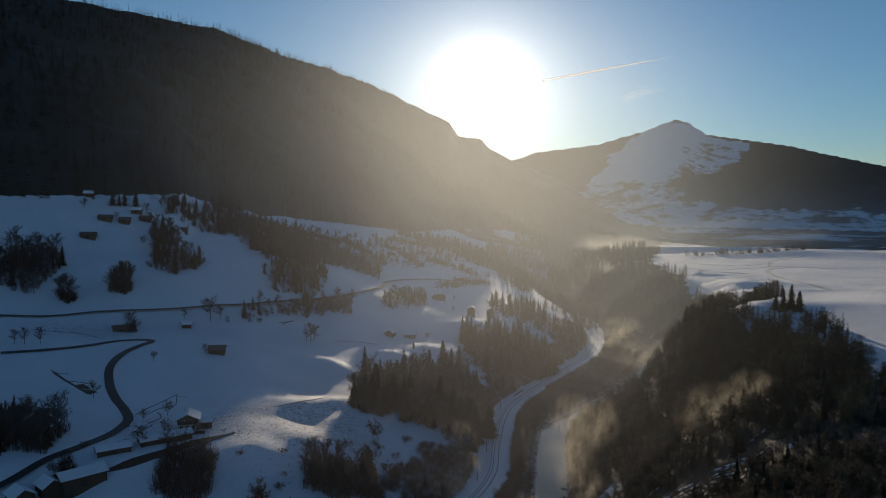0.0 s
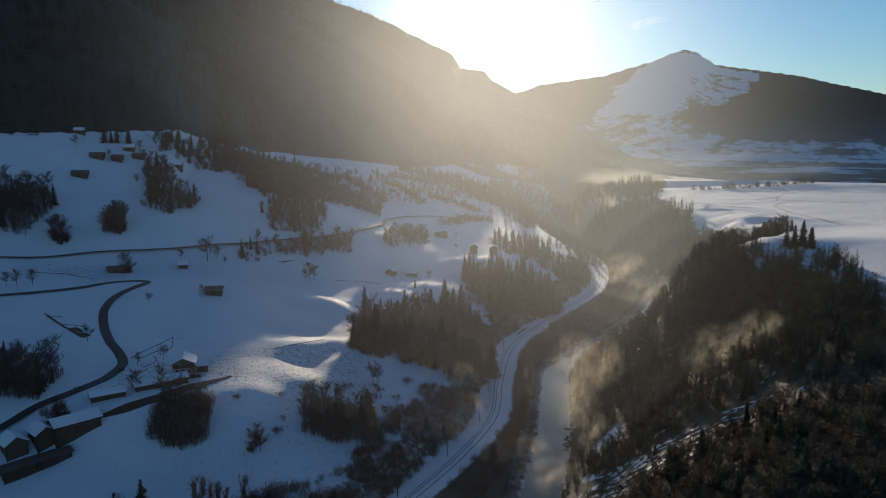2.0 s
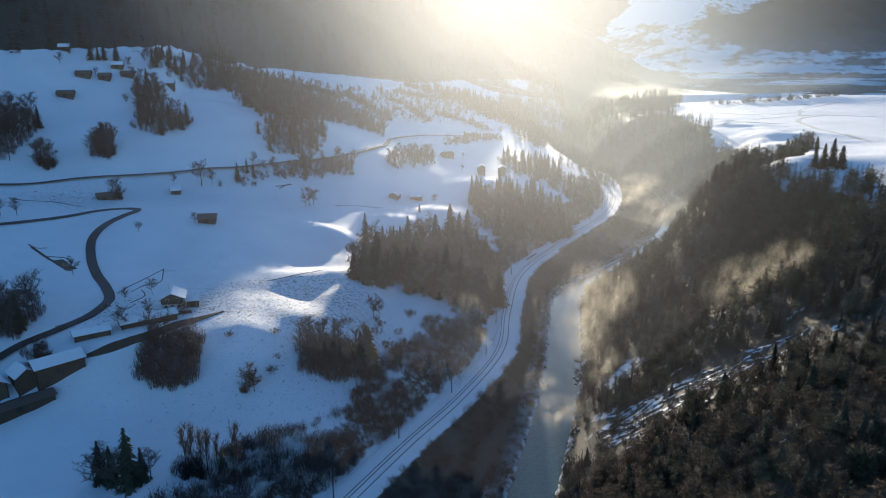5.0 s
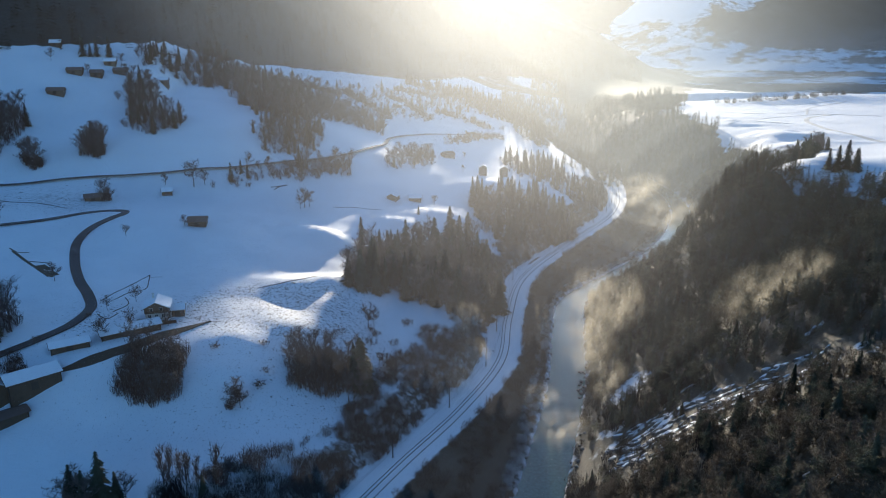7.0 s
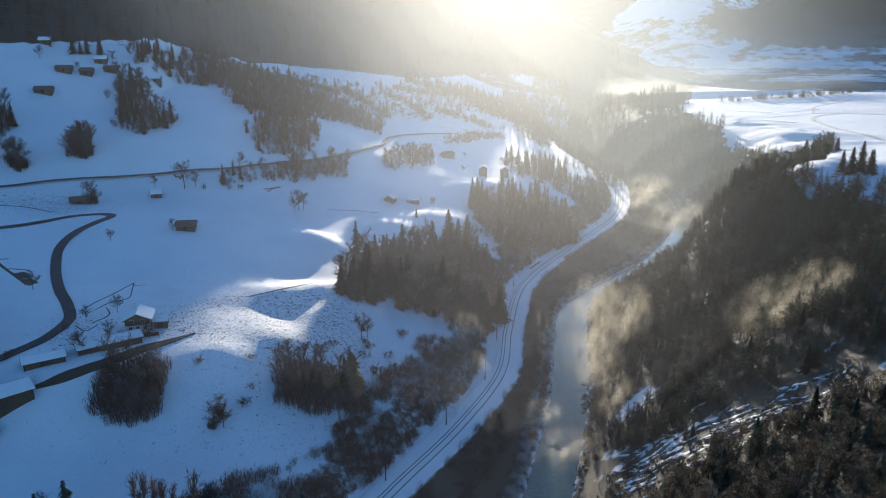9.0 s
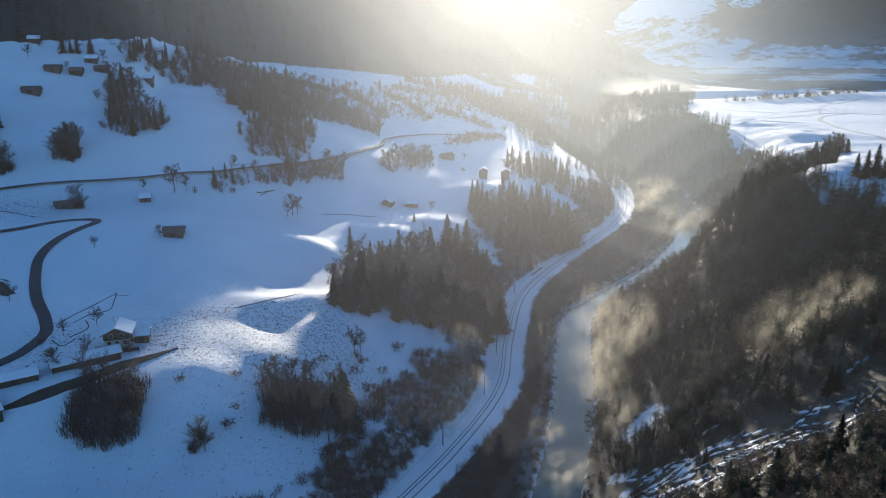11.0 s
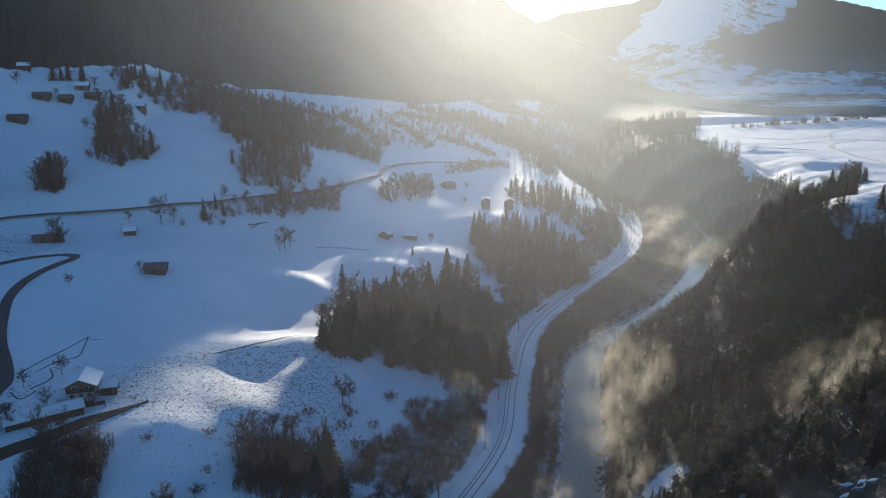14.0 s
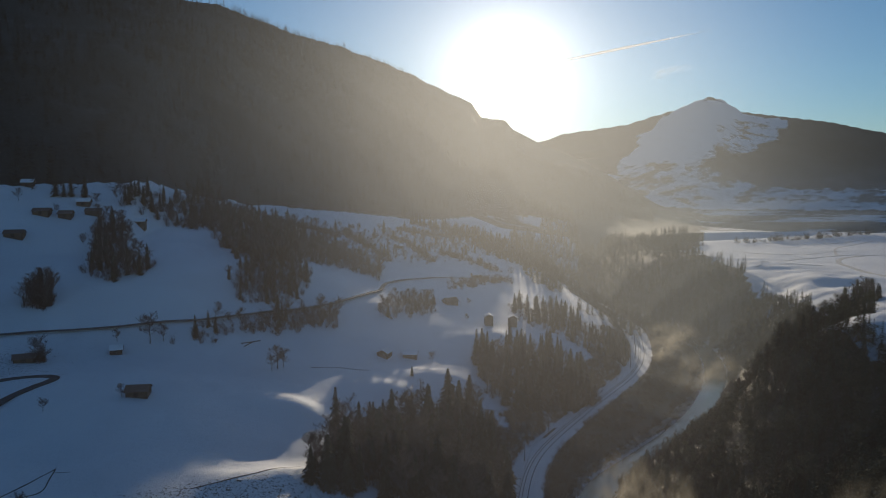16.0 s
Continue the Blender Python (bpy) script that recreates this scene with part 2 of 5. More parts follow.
def ground_material():
    """Snow, with bare grass tufts, forest floor and far woods by the cover layers of the ground."""
    m = bpy.data.materials.new("snowy_ground")
    m.use_nodes = True
    t = m.node_tree
    b = t.nodes["Principled BSDF"]
    b.inputs["Roughness"].default_value = 0.75
    b.inputs["Specular IOR Level"].default_value = 0.25

    def node(kind, **kw):
        n = t.nodes.new(kind)
        for k, v in kw.items():
            n.inputs[k].default_value = v
        return n

    co = t.nodes.new("ShaderNodeTexCoord")
    att = t.nodes.new("ShaderNodeAttribute")
    att.attribute_name = "cover"
    sep = t.nodes.new("ShaderNodeSeparateColor")
    t.links.new(att.outputs["Color"], sep.inputs[0])
    big = node("ShaderNodeTexNoise", Scale=0.035, Detail=8.0, Roughness=0.6)
    fine = node("ShaderNodeTexNoise", Scale=0.55, Detail=8.0, Roughness=0.65)
    grain = node("ShaderNodeTexNoise", Scale=3.0, Detail=5.0, Roughness=0.7)
    for n in (big, fine, grain):
        t.links.new(co.outputs["Object"], n.inputs["Vector"])

    def ramp(src, stops):
        r = t.nodes.new("ShaderNodeValToRGB")
        while len(r.color_ramp.elements) < len(stops):
            r.color_ramp.elements.new(0.5)
        for e, (p, c) in zip(r.color_ramp.elements, stops):
            e.position = p
            e.color = (*c, 1) if len(c) == 3 else c
        t.links.new(src, r.inputs["Fac"])
        return r.outputs["Color"]

    def math_(op, a, c, clamp=False):
        n = t.nodes.new("ShaderNodeMath")
        n.operation = op
        n.use_clamp = clamp
        for k, v in enumerate((a, c)):
            if isinstance(v, (int, float)):
                n.inputs[k].default_value = v
            else:
                t.links.new(v, n.inputs[k])
        return n.outputs[0]

    def mix(f, a, c):
        n = t.nodes.new("ShaderNodeMixRGB")
        t.links.new(f, n.inputs["Fac"])
        t.links.new(a, n.inputs[1])
        t.links.new(c, n.inputs[2])
        return n.outputs[0]

    snow = ramp(big.outputs["Fac"], [(0.3, (0.74, 0.76, 0.79)), (0.7, (0.84, 0.85, 0.87))])
    grass = ramp(grain.outputs["Fac"], [(0.3, (0.05, 0.045, 0.032)), (0.7, (0.12, 0.1, 0.07))])
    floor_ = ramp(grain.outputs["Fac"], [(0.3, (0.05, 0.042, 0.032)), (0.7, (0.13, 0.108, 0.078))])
    wood = ramp(fine.outputs["Fac"], [(0.3, (0.02, 0.022, 0.016)), (0.75, (0.06, 0.055, 0.04))])
    # tufts where the cover's green layer asks for them
    speck = node("ShaderNodeTexNoise", Scale=1.5, Detail=7.0, Roughness=0.7)
    t.links.new(co.outputs["Object"], speck.inputs["Vector"])
    tuft = math_("MULTIPLY", math_("SUBTRACT", math_("ADD", math_("MULTIPLY", speck.outputs["Fac"], 0.8), math_("ADD", math_("MULTIPLY", fine.outputs["Fac"], 0.3), math_("MULTIPLY", sep.outputs[1], 0.2))), 0.76, True), 12.0, True)
    col = mix(tuft, snow, grass)
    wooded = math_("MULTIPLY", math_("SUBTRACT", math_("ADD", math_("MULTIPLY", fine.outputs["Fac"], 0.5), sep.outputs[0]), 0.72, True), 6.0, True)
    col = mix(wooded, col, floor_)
    huge = node("ShaderNodeTexNoise", Scale=0.013, Detail=10.0, Roughness=0.62)
    t.links.new(co.outputs["Object"], huge.inputs["Vector"])
    farw = math_("MULTIPLY", math_("SUBTRACT", math_("ADD", math_("MULTIPLY", huge.outputs["Fac"], 1.3), sep.outputs[2]), 1.08, True), 7.0, True)
    col = mix(farw, col, wood)
    t.links.new(col, b.inputs["Base Color"])
    bu = node("ShaderNodeBump", Strength=0.6, Distance=0.5)
    hsum = math_("ADD", math_("MULTIPLY", fine.outputs["Fac"], 1.0), math_("MULTIPLY", grain.outputs["Fac"], 0.45))
    t.links.new(hsum, bu.inputs["Height"])
    t.links.new(bu.outputs[0], b.inputs["Normal"])
    return m


M_GROUND = ground_material()
M_ASPHALT = material("wet_asphalt", (0.05, 0.05, 0.052), 0.55, vary=0.3, size=0.3)
M_WOOD = material("weathered_wood", (0.11, 0.075, 0.05), 0.85, vary=0.4, size=0.9)
M_WOOD_DARK = material("dark_wood", (0.055, 0.04, 0.03), 0.85, vary=0.35, size=0.9)
M_STONE = material("pale_render", (0.55, 0.52, 0.47), 0.9, vary=0.15, size=0.7)
M_ROOFSNOW = material("roof_snow", (0.8, 0.81, 0.83), 0.7, vary=0.06, size=0.4)
M_SNOWTRACK = material("trodden_snow", (0.52, 0.51, 0.5), 0.8, vary=0.15, size=0.2)
M_ROOF = material("brown_roof_tiles", (0.12, 0.08, 0.065), 0.8, vary=0.3, size=1.2)
M_GLASS = material("dark_window_glass", (0.02, 0.025, 0.03), 0.1, vary=0.1, size=0.5, relief=0, spec=0.6)
M_BARK = material("bark", (0.09, 0.065, 0.048), 0.9, vary=0.3, size=2.0)
M_NEEDLE = material("spruce_needles", (0.05, 0.05, 0.033), 0.9, vary=0.5, size=0.35, spec=0.1)
M_PINE = material("pine_needles", (0.075, 0.07, 0.042), 0.9, vary=0.5, size=0.35, spec=0.1)
M_FROST = material("frosted_twigs", (0.42, 0.41, 0.4), 0.9, vary=0.4, size=0.5)
M_BRUSH = material("dark_brushwood", (0.05, 0.036, 0.031), 0.9, vary=0.45, size=0.4)
M_TWIG = material("bare_twigs", (0.095, 0.073, 0.062), 0.9, vary=0.4, size=0.5)
M_STEEL = material("dark_steel", (0.09, 0.085, 0.08), 0.5, metal=0.6, vary=0.3, size=2.0)
M_BALLAST = material("dark_ballast", (0.09, 0.08, 0.072), 0.95, vary=0.5, size=2.5)
M_GRIT = material("snowy_ballast", (0.24, 0.23, 0.22), 0.95, vary=0.5, size=1.5)
M_ROCK = material("grey_rock", (0.13, 0.125, 0.12), 0.9, vary=0.4, size=0.7, relief=0.6)


def water_material():
    m = material("river_water", (0.05, 0.1, 0.092), 0.07, vary=0.25, size=0.05, relief=0.15, spec=0.35, fine=1.0)
    return m


M_WATER = water_material()


# ---- helpers for building ----
def part(name, bm, mat, parent=None, label=""):
    me = bpy.data.meshes.new(name)
    bm.to_mesh(me)
    bm.free()
    me.materials.append(mat)
    ob = new(name, me)
    ob.parent = parent
    return tagged(ob, label)


def mesh_object(name, verts, faces, mat, parent=None, smooth_=False):
    me = bpy.data.meshes.new(name)
    me.from_pydata(verts, [], faces)
    me.materials.append(mat)
    if smooth_:
        me.polygons.foreach_set("use_smooth", [True] * len(me.polygons))
    me.update()
    ob = new(name, me)
    ob.parent = parent
    return ob


def box(bm, x0, x1, y0, y1, z0, z1):
    v = [bm.verts.new(p) for p in ((x0, y0, z0), (x1, y0, z0), (x1, y1, z0), (x0, y1, z0), (x0, y0, z1), (x1, y0, z1), (x1, y1, z1), (x0, y1, z1))]
    for q in ((3, 2, 1, 0), (4, 5, 6, 7), (0, 1, 5, 4), (1, 2, 6, 5), (2, 3, 7, 6), (3, 0, 4, 7)):
        bm.faces.new([v[k] for k in q])


# ---- ground ----
def axis(stops):
    out = [stops[0][0]]
    for (a, _), (b, step) in zip(stops[:-1], stops[1:]):
        n = max(1, round((b - a) / step))
        out += [a + (b - a) * (k + 1) / n for k in range(n)]
    return np.array(out)


CLEARINGS = ([(-159, 578), (-154, 603), (-142, 634), (-140, 612), (-149, 583), (-154, 572)], [(-123, 684), (-99, 711), (-63, 700), (-33, 712), (-45, 668), (-77, 653), (-106, 661)])


def in_clearing(x, y):
    """1 inside the snowy clearings at the mountain's foot."""
    out = np.zeros(np.shape(x), bool)
    for poly in CLEARINGS:
        for (x0, y0), (x1, y1) in zip(poly, poly[1:] + poly[:1]):
            if y0 != y1:
                out ^= ((y0 > y) != (y1 > y)) & (x < (x1 - x0) * (y - y0) / (y1 - y0) + x0)
    return out.astype(float)


def cover_layers(x, y, z):
    """Forest floor, tufts and far woods, 0 to 1."""
    r, w = line_x(RAIL, y), line_x(RIVER, y)
    u, v = x - r, x - w
    floor_ = np.zeros_like(x)
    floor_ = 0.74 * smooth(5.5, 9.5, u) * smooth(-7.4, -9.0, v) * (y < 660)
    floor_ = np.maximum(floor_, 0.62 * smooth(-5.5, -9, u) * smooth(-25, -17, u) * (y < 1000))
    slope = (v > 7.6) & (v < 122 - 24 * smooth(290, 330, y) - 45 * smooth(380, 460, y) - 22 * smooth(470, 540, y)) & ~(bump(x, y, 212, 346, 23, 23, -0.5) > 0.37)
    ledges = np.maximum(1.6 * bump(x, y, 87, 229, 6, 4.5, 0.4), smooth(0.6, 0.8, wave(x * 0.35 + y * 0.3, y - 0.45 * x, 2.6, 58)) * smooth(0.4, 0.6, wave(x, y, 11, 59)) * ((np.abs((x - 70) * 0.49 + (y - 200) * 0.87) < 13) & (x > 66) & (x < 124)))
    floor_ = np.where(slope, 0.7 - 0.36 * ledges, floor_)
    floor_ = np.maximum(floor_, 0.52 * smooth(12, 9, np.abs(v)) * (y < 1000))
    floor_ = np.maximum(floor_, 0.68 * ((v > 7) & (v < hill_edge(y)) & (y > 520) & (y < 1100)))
    tufts = 0.8 * bump(x, y, -45, 256, 16, 14, 0.4) + 0.45 * bump(x, y, -30, 252, 45, 40) + 0.8 * bump(x, y, -25, 268, 32, 22, 0.4) + 0.5 * bump(x, y, -130, 356, 40, 22) + 0.5 * bump(x, y, 5, 228, 26, 30) + 0.5 * bump(x, y, -88, 245, 12, 22)
    tufts = tufts + 0.3 * bump(x, y, -140, 340, 50, 60) + 0.15 * bump(x, y, -60, 205, 60, 30) + 0.2 * bump(x, y, -100, 250, 40, 40) + 0.3 * bump(x, y, -40, 200, 50, 22) + 0.35 * bump(x, y, -150, 372, 60, 16, 0.5) + 0.35 * bump(x, y, -70, 412, 40, 10, 0.4) + 0.14
    az, d = polar(x, y)
    k = (d - lerp(NEAR_FOOT, az)) / (lerp(NEAR_TOP, az) - lerp(NEAR_FOOT, az))
    wood = np.where((k > 0) & (k < 1.1) & (az < 20), 1.0, 0.0) * (1 - in_clearing(x, y))
    kf = (d - 2850) / 1300
    # the far peak: a broken snowfield from the summit down, wooded flanks, mixed fields along the foot
    wa = az + (fractal(az * 60, d, 300, 95, 4) - 0.5) * 3.4
    wk = kf + (fractal(az * 60, d, 260, 97, 4) - 0.5) * 0.34
    west, east = np.interp(wk, (0.2, 0.45, 0.75, 0.95, 1.0), (17.0, 17.2, 18.6, 20.6, 22.0)), np.interp(wk, (0.2, 0.38, 0.45, 0.82, 0.95, 1.0), (25.6, 25.6, 27.0, 29.0, 29.6, 26.5))
    fieldy = smooth(-0.35, 0.35, wa - west) * smooth(-0.35, 0.35, east - wa)
    fieldy = fieldy * (1 - 0.42 * smooth(0.52, 0.38, wk)) * (1 - 0.36 * smooth(24.4, 25.6, wa) * smooth(0.92, 0.8, wk))
    fieldy = np.maximum(fieldy, 0.62 * smooth(0.3, 0.2, wk) * smooth(15, 18, az))
    rocky = smooth(0.93, 0.97, kf) * bump(az, kf * 0, 24.1, 0, 0.8, 1)
    fw = np.clip(0.95 - 0.78 * fieldy + 0.45 * rocky, 0, 1) * smooth(-0.05, 0.1, kf)
    wood = np.maximum(wood, np.where(kf > -0.05, fw, 0))
    wood = np.maximum(wood, np.where((y > 1130) & (kf < 0.02), 0.44 + 0.6 * smooth(0.4, 0.55, fractal(x, y * 2.2, 300, 93)), 0))
    wood = np.maximum(wood, np.where((y > 960) & (v > 0) & (kf < 0.02), 0.9 * smooth(0.45, 0.42, x / np.maximum(y, 1)), 0))
    return floor_, np.clip(tufts, 0, 1), wood


gx = axis([(-3400, 0), (-1200, 60), (-420, 16), (-230, 6), (-150, 4), (240, 2.5), (420, 5), (700, 14), (1400, 24), (3400, 26)])
gy = axis([(-600, 0), (-120, 40), (60, 6), (150, 5), (520, 2.5), (760, 5), (1200, 12), (2100, 18), (4300, 28), (4900, 60)])
GX, GY = np.meshgrid(gx, gy)
GZ = height(GX.ravel(), GY.ravel())
gv = np.stack([GX.ravel(), GY.ravel(), GZ], 1)
nx, ny = len(gx), len(gy)
ii = (np.arange(ny - 1)[:, None] * nx + np.arange(nx - 1)[None]).ravel()
gf = np.stack([ii, ii + 1, ii + 1 + nx, ii + nx], 1)


def fast_mesh(name, verts, faces, mat, smooth_=False):
    """A mesh from arrays of vertices and equal-sided faces."""
    me = bpy.data.meshes.new(name)
    sides = faces.shape[1]
    me.vertices.add(len(verts))
    me.vertices.foreach_set("co", np.asarray(verts, np.float32).ravel())
    me.loops.add(faces.size)
    me.loops.foreach_set("vertex_index", faces.ravel().astype(np.int32))
    me.polygons.add(len(faces))
    me.polygons.foreach_set("loop_start", np.arange(0, faces.size, sides, dtype=np.int32))
    me.update(calc_edges=True)
    if smooth_:
        me.polygons.foreach_set("use_smooth", np.ones(len(faces), bool))
    me.materials.append(mat)
    return me


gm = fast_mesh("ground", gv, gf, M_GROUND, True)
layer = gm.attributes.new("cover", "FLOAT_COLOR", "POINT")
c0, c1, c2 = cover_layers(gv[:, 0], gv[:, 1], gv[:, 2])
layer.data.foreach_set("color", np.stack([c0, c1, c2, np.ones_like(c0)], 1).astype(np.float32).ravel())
tagged(new("ground", gm), "snow-covered valley floor, meadows and wooded mountain slopes", "ground", kind="structure")


def ribbon(name, pts, width, lift, mat, thick=0.25, step=3.0, lay=False, taper=0.0):
    """A strip with thickness laid over the ground along a smooth line of plan points."""
    p = np.array(pts, float)
    s = np.concatenate([[0], np.cumsum(np.hypot(*np.diff(p, axis=0).T))])
    q = np.linspace(0, s[-1], max(2, int(s[-1] / step)))
    cx, cy = hermite(s, p[:, 0], q), hermite(s, p[:, 1], q)
    tx, ty = np.gradient(cx), np.gradient(cy)
    n = np.hypot(tx, ty)
    px, py = -ty / n, tx / n
    rows = []
    wide = width * (0.15 + 0.85 * smooth(0, max(taper, 1e-3), q / s[-1]) * smooth(1, 1 - max(taper, 1e-3), q / s[-1])) if taper else width
    for o in (-0.5, 0.5):
        xx, yy = cx + px * wide * o, cy + py * wide * o
        rows.append((xx, yy, height(xx, yy)))
    zc = height(cx, cy)
    top = np.maximum(np.maximum(rows[0][2], rows[1][2]), zc) + lift
    k = np.ones(5) / 5
    top = np.convolve(np.pad(top, 2, mode="edge"), k, "valid")
    verts, faces = [], []
    for i in range(len(q)):
        a, b = rows
        ta, tb = (a[2][i] + lift, b[2][i] + lift) if lay else (top[i], top[i])
        verts += [(a[0][i], a[1][i], ta), (b[0][i], b[1][i], tb), (b[0][i], b[1][i], tb - thick), (a[0][i], a[1][i], ta - thick)]
        if i:
            o = 4 * i
            faces += [(o - 4, o - 3, o + 1, o), (o - 3, o - 2, o + 2, o + 1), (o - 1, o - 4, o, o + 3)]
    return mesh_object(name, verts, faces, mat)


# water of the river, one sheet
wy = np.arange(-380, 1250, 6.0)
wx = line_x(RIVER, wy)
wverts = np.concatenate([np.stack([wx + o, wy, np.full_like(wy, -8.0)], 1) for o in (-9.0, -3.0, 3.0, 9.0)])
n_ = len(wy)
wf = np.concatenate([np.stack([np.arange(n_ - 1) + a * n_, np.arange(n_ - 1) + (a + 1) * n_, np.arange(1, n_) + (a + 1) * n_, np.arange(1, n_) + a * n_], 1) for a in range(3)])
tagged(new("water", fast_mesh("water", wverts, wf, M_WATER, True)), "grey-green river water in the valley bottom", "river", kind="structure")

tagged(ribbon("road", [(-122, 196), (-110, 210), (-104, 220), (-97, 229), (-91, 241), (-90, 253), (-94, 262), (-103, 277), (-111, 294), (-116, 310), (-115, 326), (-111, 337), (-109, 344), (-110, 349),
                       (-114, 351), (-121, 348), (-127, 342), (-136, 333), (-146, 326), (-165, 316)], 3.6, 0.12, M_ASPHALT, step=2.0), "narrow dark asphalt lane cleared of snow", "road", kind="structure")
tagged(ribbon("road", [(-230, 340), (-190, 362), (-168, 375), (-158, 384), (-143, 393), (-117, 404), (-94, 413), (-75, 420), (-61, 428), (-47, 438), (-30, 453), (-11, 477), (8, 522), (14, 558), (48, 608), (90, 640)], 3.0, 0.12, M_ASPHALT),
       "upper field road cleared of snow", "road", kind="structure")

# trodden and melted lines of bare earth near the farm, and a ditch
M_EARTH = material("bare_earth", (0.075, 0.06, 0.042), 0.95, vary=0.4, size=0.8)
for pts_, w_ in (([(-89, 258), (-87, 265), (-83, 276), (-81, 286)], 0.35), ([(-81, 286), (-79, 278), (-78, 270), (-82, 266), (-85, 260)], 0.3), ([(-80, 283), (-76, 284)], 0.3), ([(-82, 262), (-79, 256), (-82, 250)], 0.35),
                 ([(-86, 248), (-82, 245), (-80, 249)], 0.4), ([(-78, 238), (-71, 242.5), (-63, 244)], 1.4), ([(-84, 243), (-82, 239)], 0.5), ([(-12, 298), (-20, 289), (-28, 283), (-40, 277)], 0.4),
                 ([(-136, 300), (-129, 293), (-120, 284), (-112, 277)], 1.1), ([(-121, 287), (-117, 283), (-112, 278)], 4.2), ([(-138, 302), (-133, 299), (-130, 300)], 0.5), ([(-126, 291), (-121, 291), (-117, 289)], 0.5), ([(-137, 353), (-150, 356), (-168, 352)], 0.6),
                 ([(-20, 398), (-8, 402), (6, 404)], 0.4), ([(-54, 410), (-46, 416)], 0.8), ([(-52, 408), (-49, 414)], 0.5)):
    tagged(ribbon("bare_earth", pts_, w_, 0.08, M_EARTH, step=1.5, lay=True), "narrow line of bare brown earth melted out of the snow", "path", kind="structure")
for q_, w_ in zip(([(365, 502), (375, 561), (395, 629), (417, 682), (449, 724), (488, 751)], [(334, 664), (410, 720), (488, 757), (530, 729)], [(377, 802), (401, 760), (493, 796)], [(471, 906), (520, 887), (594, 910)], [(607, 905), (520, 840), (459, 750)], [(318, 642), (354, 660), (381, 650)]), (4.5, 2.5, 2.0, 2.5, 2.5, 1.5)):
    tagged(ribbon("field_track", q_, w_, 0.15, M_SNOWTRACK, step=4, lay=True), "trodden winter track across the snowy plateau", "track", kind="structure")

tagged(ribbon("footpath", [(113, 370), (97, 349), (87, 331), (80, 315), (73, 295), (68, 275), (59, 249)], 0.9, 0.12, M_SNOWTRACK, step=1.5, lay=True, taper=0.05), "narrow snowy footpath between railway and river", "path", kind="structure")

# ---- trees ----
def spruce_crown(rng, whorls, per, sprays=5):
    """Unit-high crown: whorls of drooping branches, each a feathered spray of narrow twigs."""
    v, f = [], []
    for k in range(whorls):
        z = 0.05 + 0.92 * (k / (whorls - 1)) ** 0.95
        rad = 0.2 * (1 - z) ** 0.8 + 0.012
        for j in range(per):
            a = math.tau * (j + rng.random()) / per + k
            r = rad * (0.5 + 0.75 * rng.random())
            dz = -(0.25 + 0.3 * rng.random()) * r - 0.008
            ca, sa = math.cos(a), math.sin(a)
            for i in range(sprays):
                q0 = 0.75 * i / sprays
                q1 = min(1.0, q0 + 0.3 + 0.25 * rng.random()) if i < sprays - 1 else 1.0
                side = (0 if i == sprays - 1 else (1 if i % 2 else -1)) * r * (0.2 + 0.2 * rng.random())
                w = 0.1 * r + 0.004
                zd = rng.gauss(0, 0.006)
                p0, p1 = q0 * r, q1 * r
                o = len(v)
                v += [(p0 * ca - w * sa, p0 * sa + w * ca, z + dz * q0 + zd), (p0 * ca + w * sa, p0 * sa - w * ca, z + dz * q0 - zd),
                      (p1 * ca - side * sa, p1 * sa + side * ca, z + dz * q1 - 0.012 + zd)]
                f.append((o, o + 1, o + 2))
    o = len(v)
    v += [(0.008, 0, 0.9), (-0.004, 0.007, 0.9), (-0.004, -0.007, 0.9), (0, 0, 1.0)]
    f += [(o, o + 1, o + 3), (o + 1, o + 2, o + 3), (o + 2, o, o + 3)]
    return np.array(v), np.array(f)


def stick(v, f, a, b, ra, rb, sides=3):
    a, b = Vector(a), Vector(b)
    d = (b - a).normalized()
    p = d.orthogonal().normalized()
    q = d.cross(p)
    o = len(v)
    for c, r in ((a, ra), (b, rb)):
        for k in range(sides):
            t = math.tau * k / sides
            v.append(tuple(c + (p * math.cos(t) + q * math.sin(t)) * r))
    for k in range(sides):
        n = (k + 1) % sides
        f += [(o + k, o + n, o + sides + n), (o + k, o + sides + n, o + sides + k)]


def trunk_mesh(rng, h, r):
    v, f = [], []
    p = Vector((0, 0, -0.03))
    for k in range(5):
        n = Vector(((rng.random() - 0.5) * 0.02, (rng.random() - 0.5) * 0.02, h * (k + 1) / 5))
        stick(v, f, p, n, r * (1 - 0.17 * k), r * (1 - 0.17 * (k + 1)), 6)
        p = n
    return np.array(v), np.array(f)


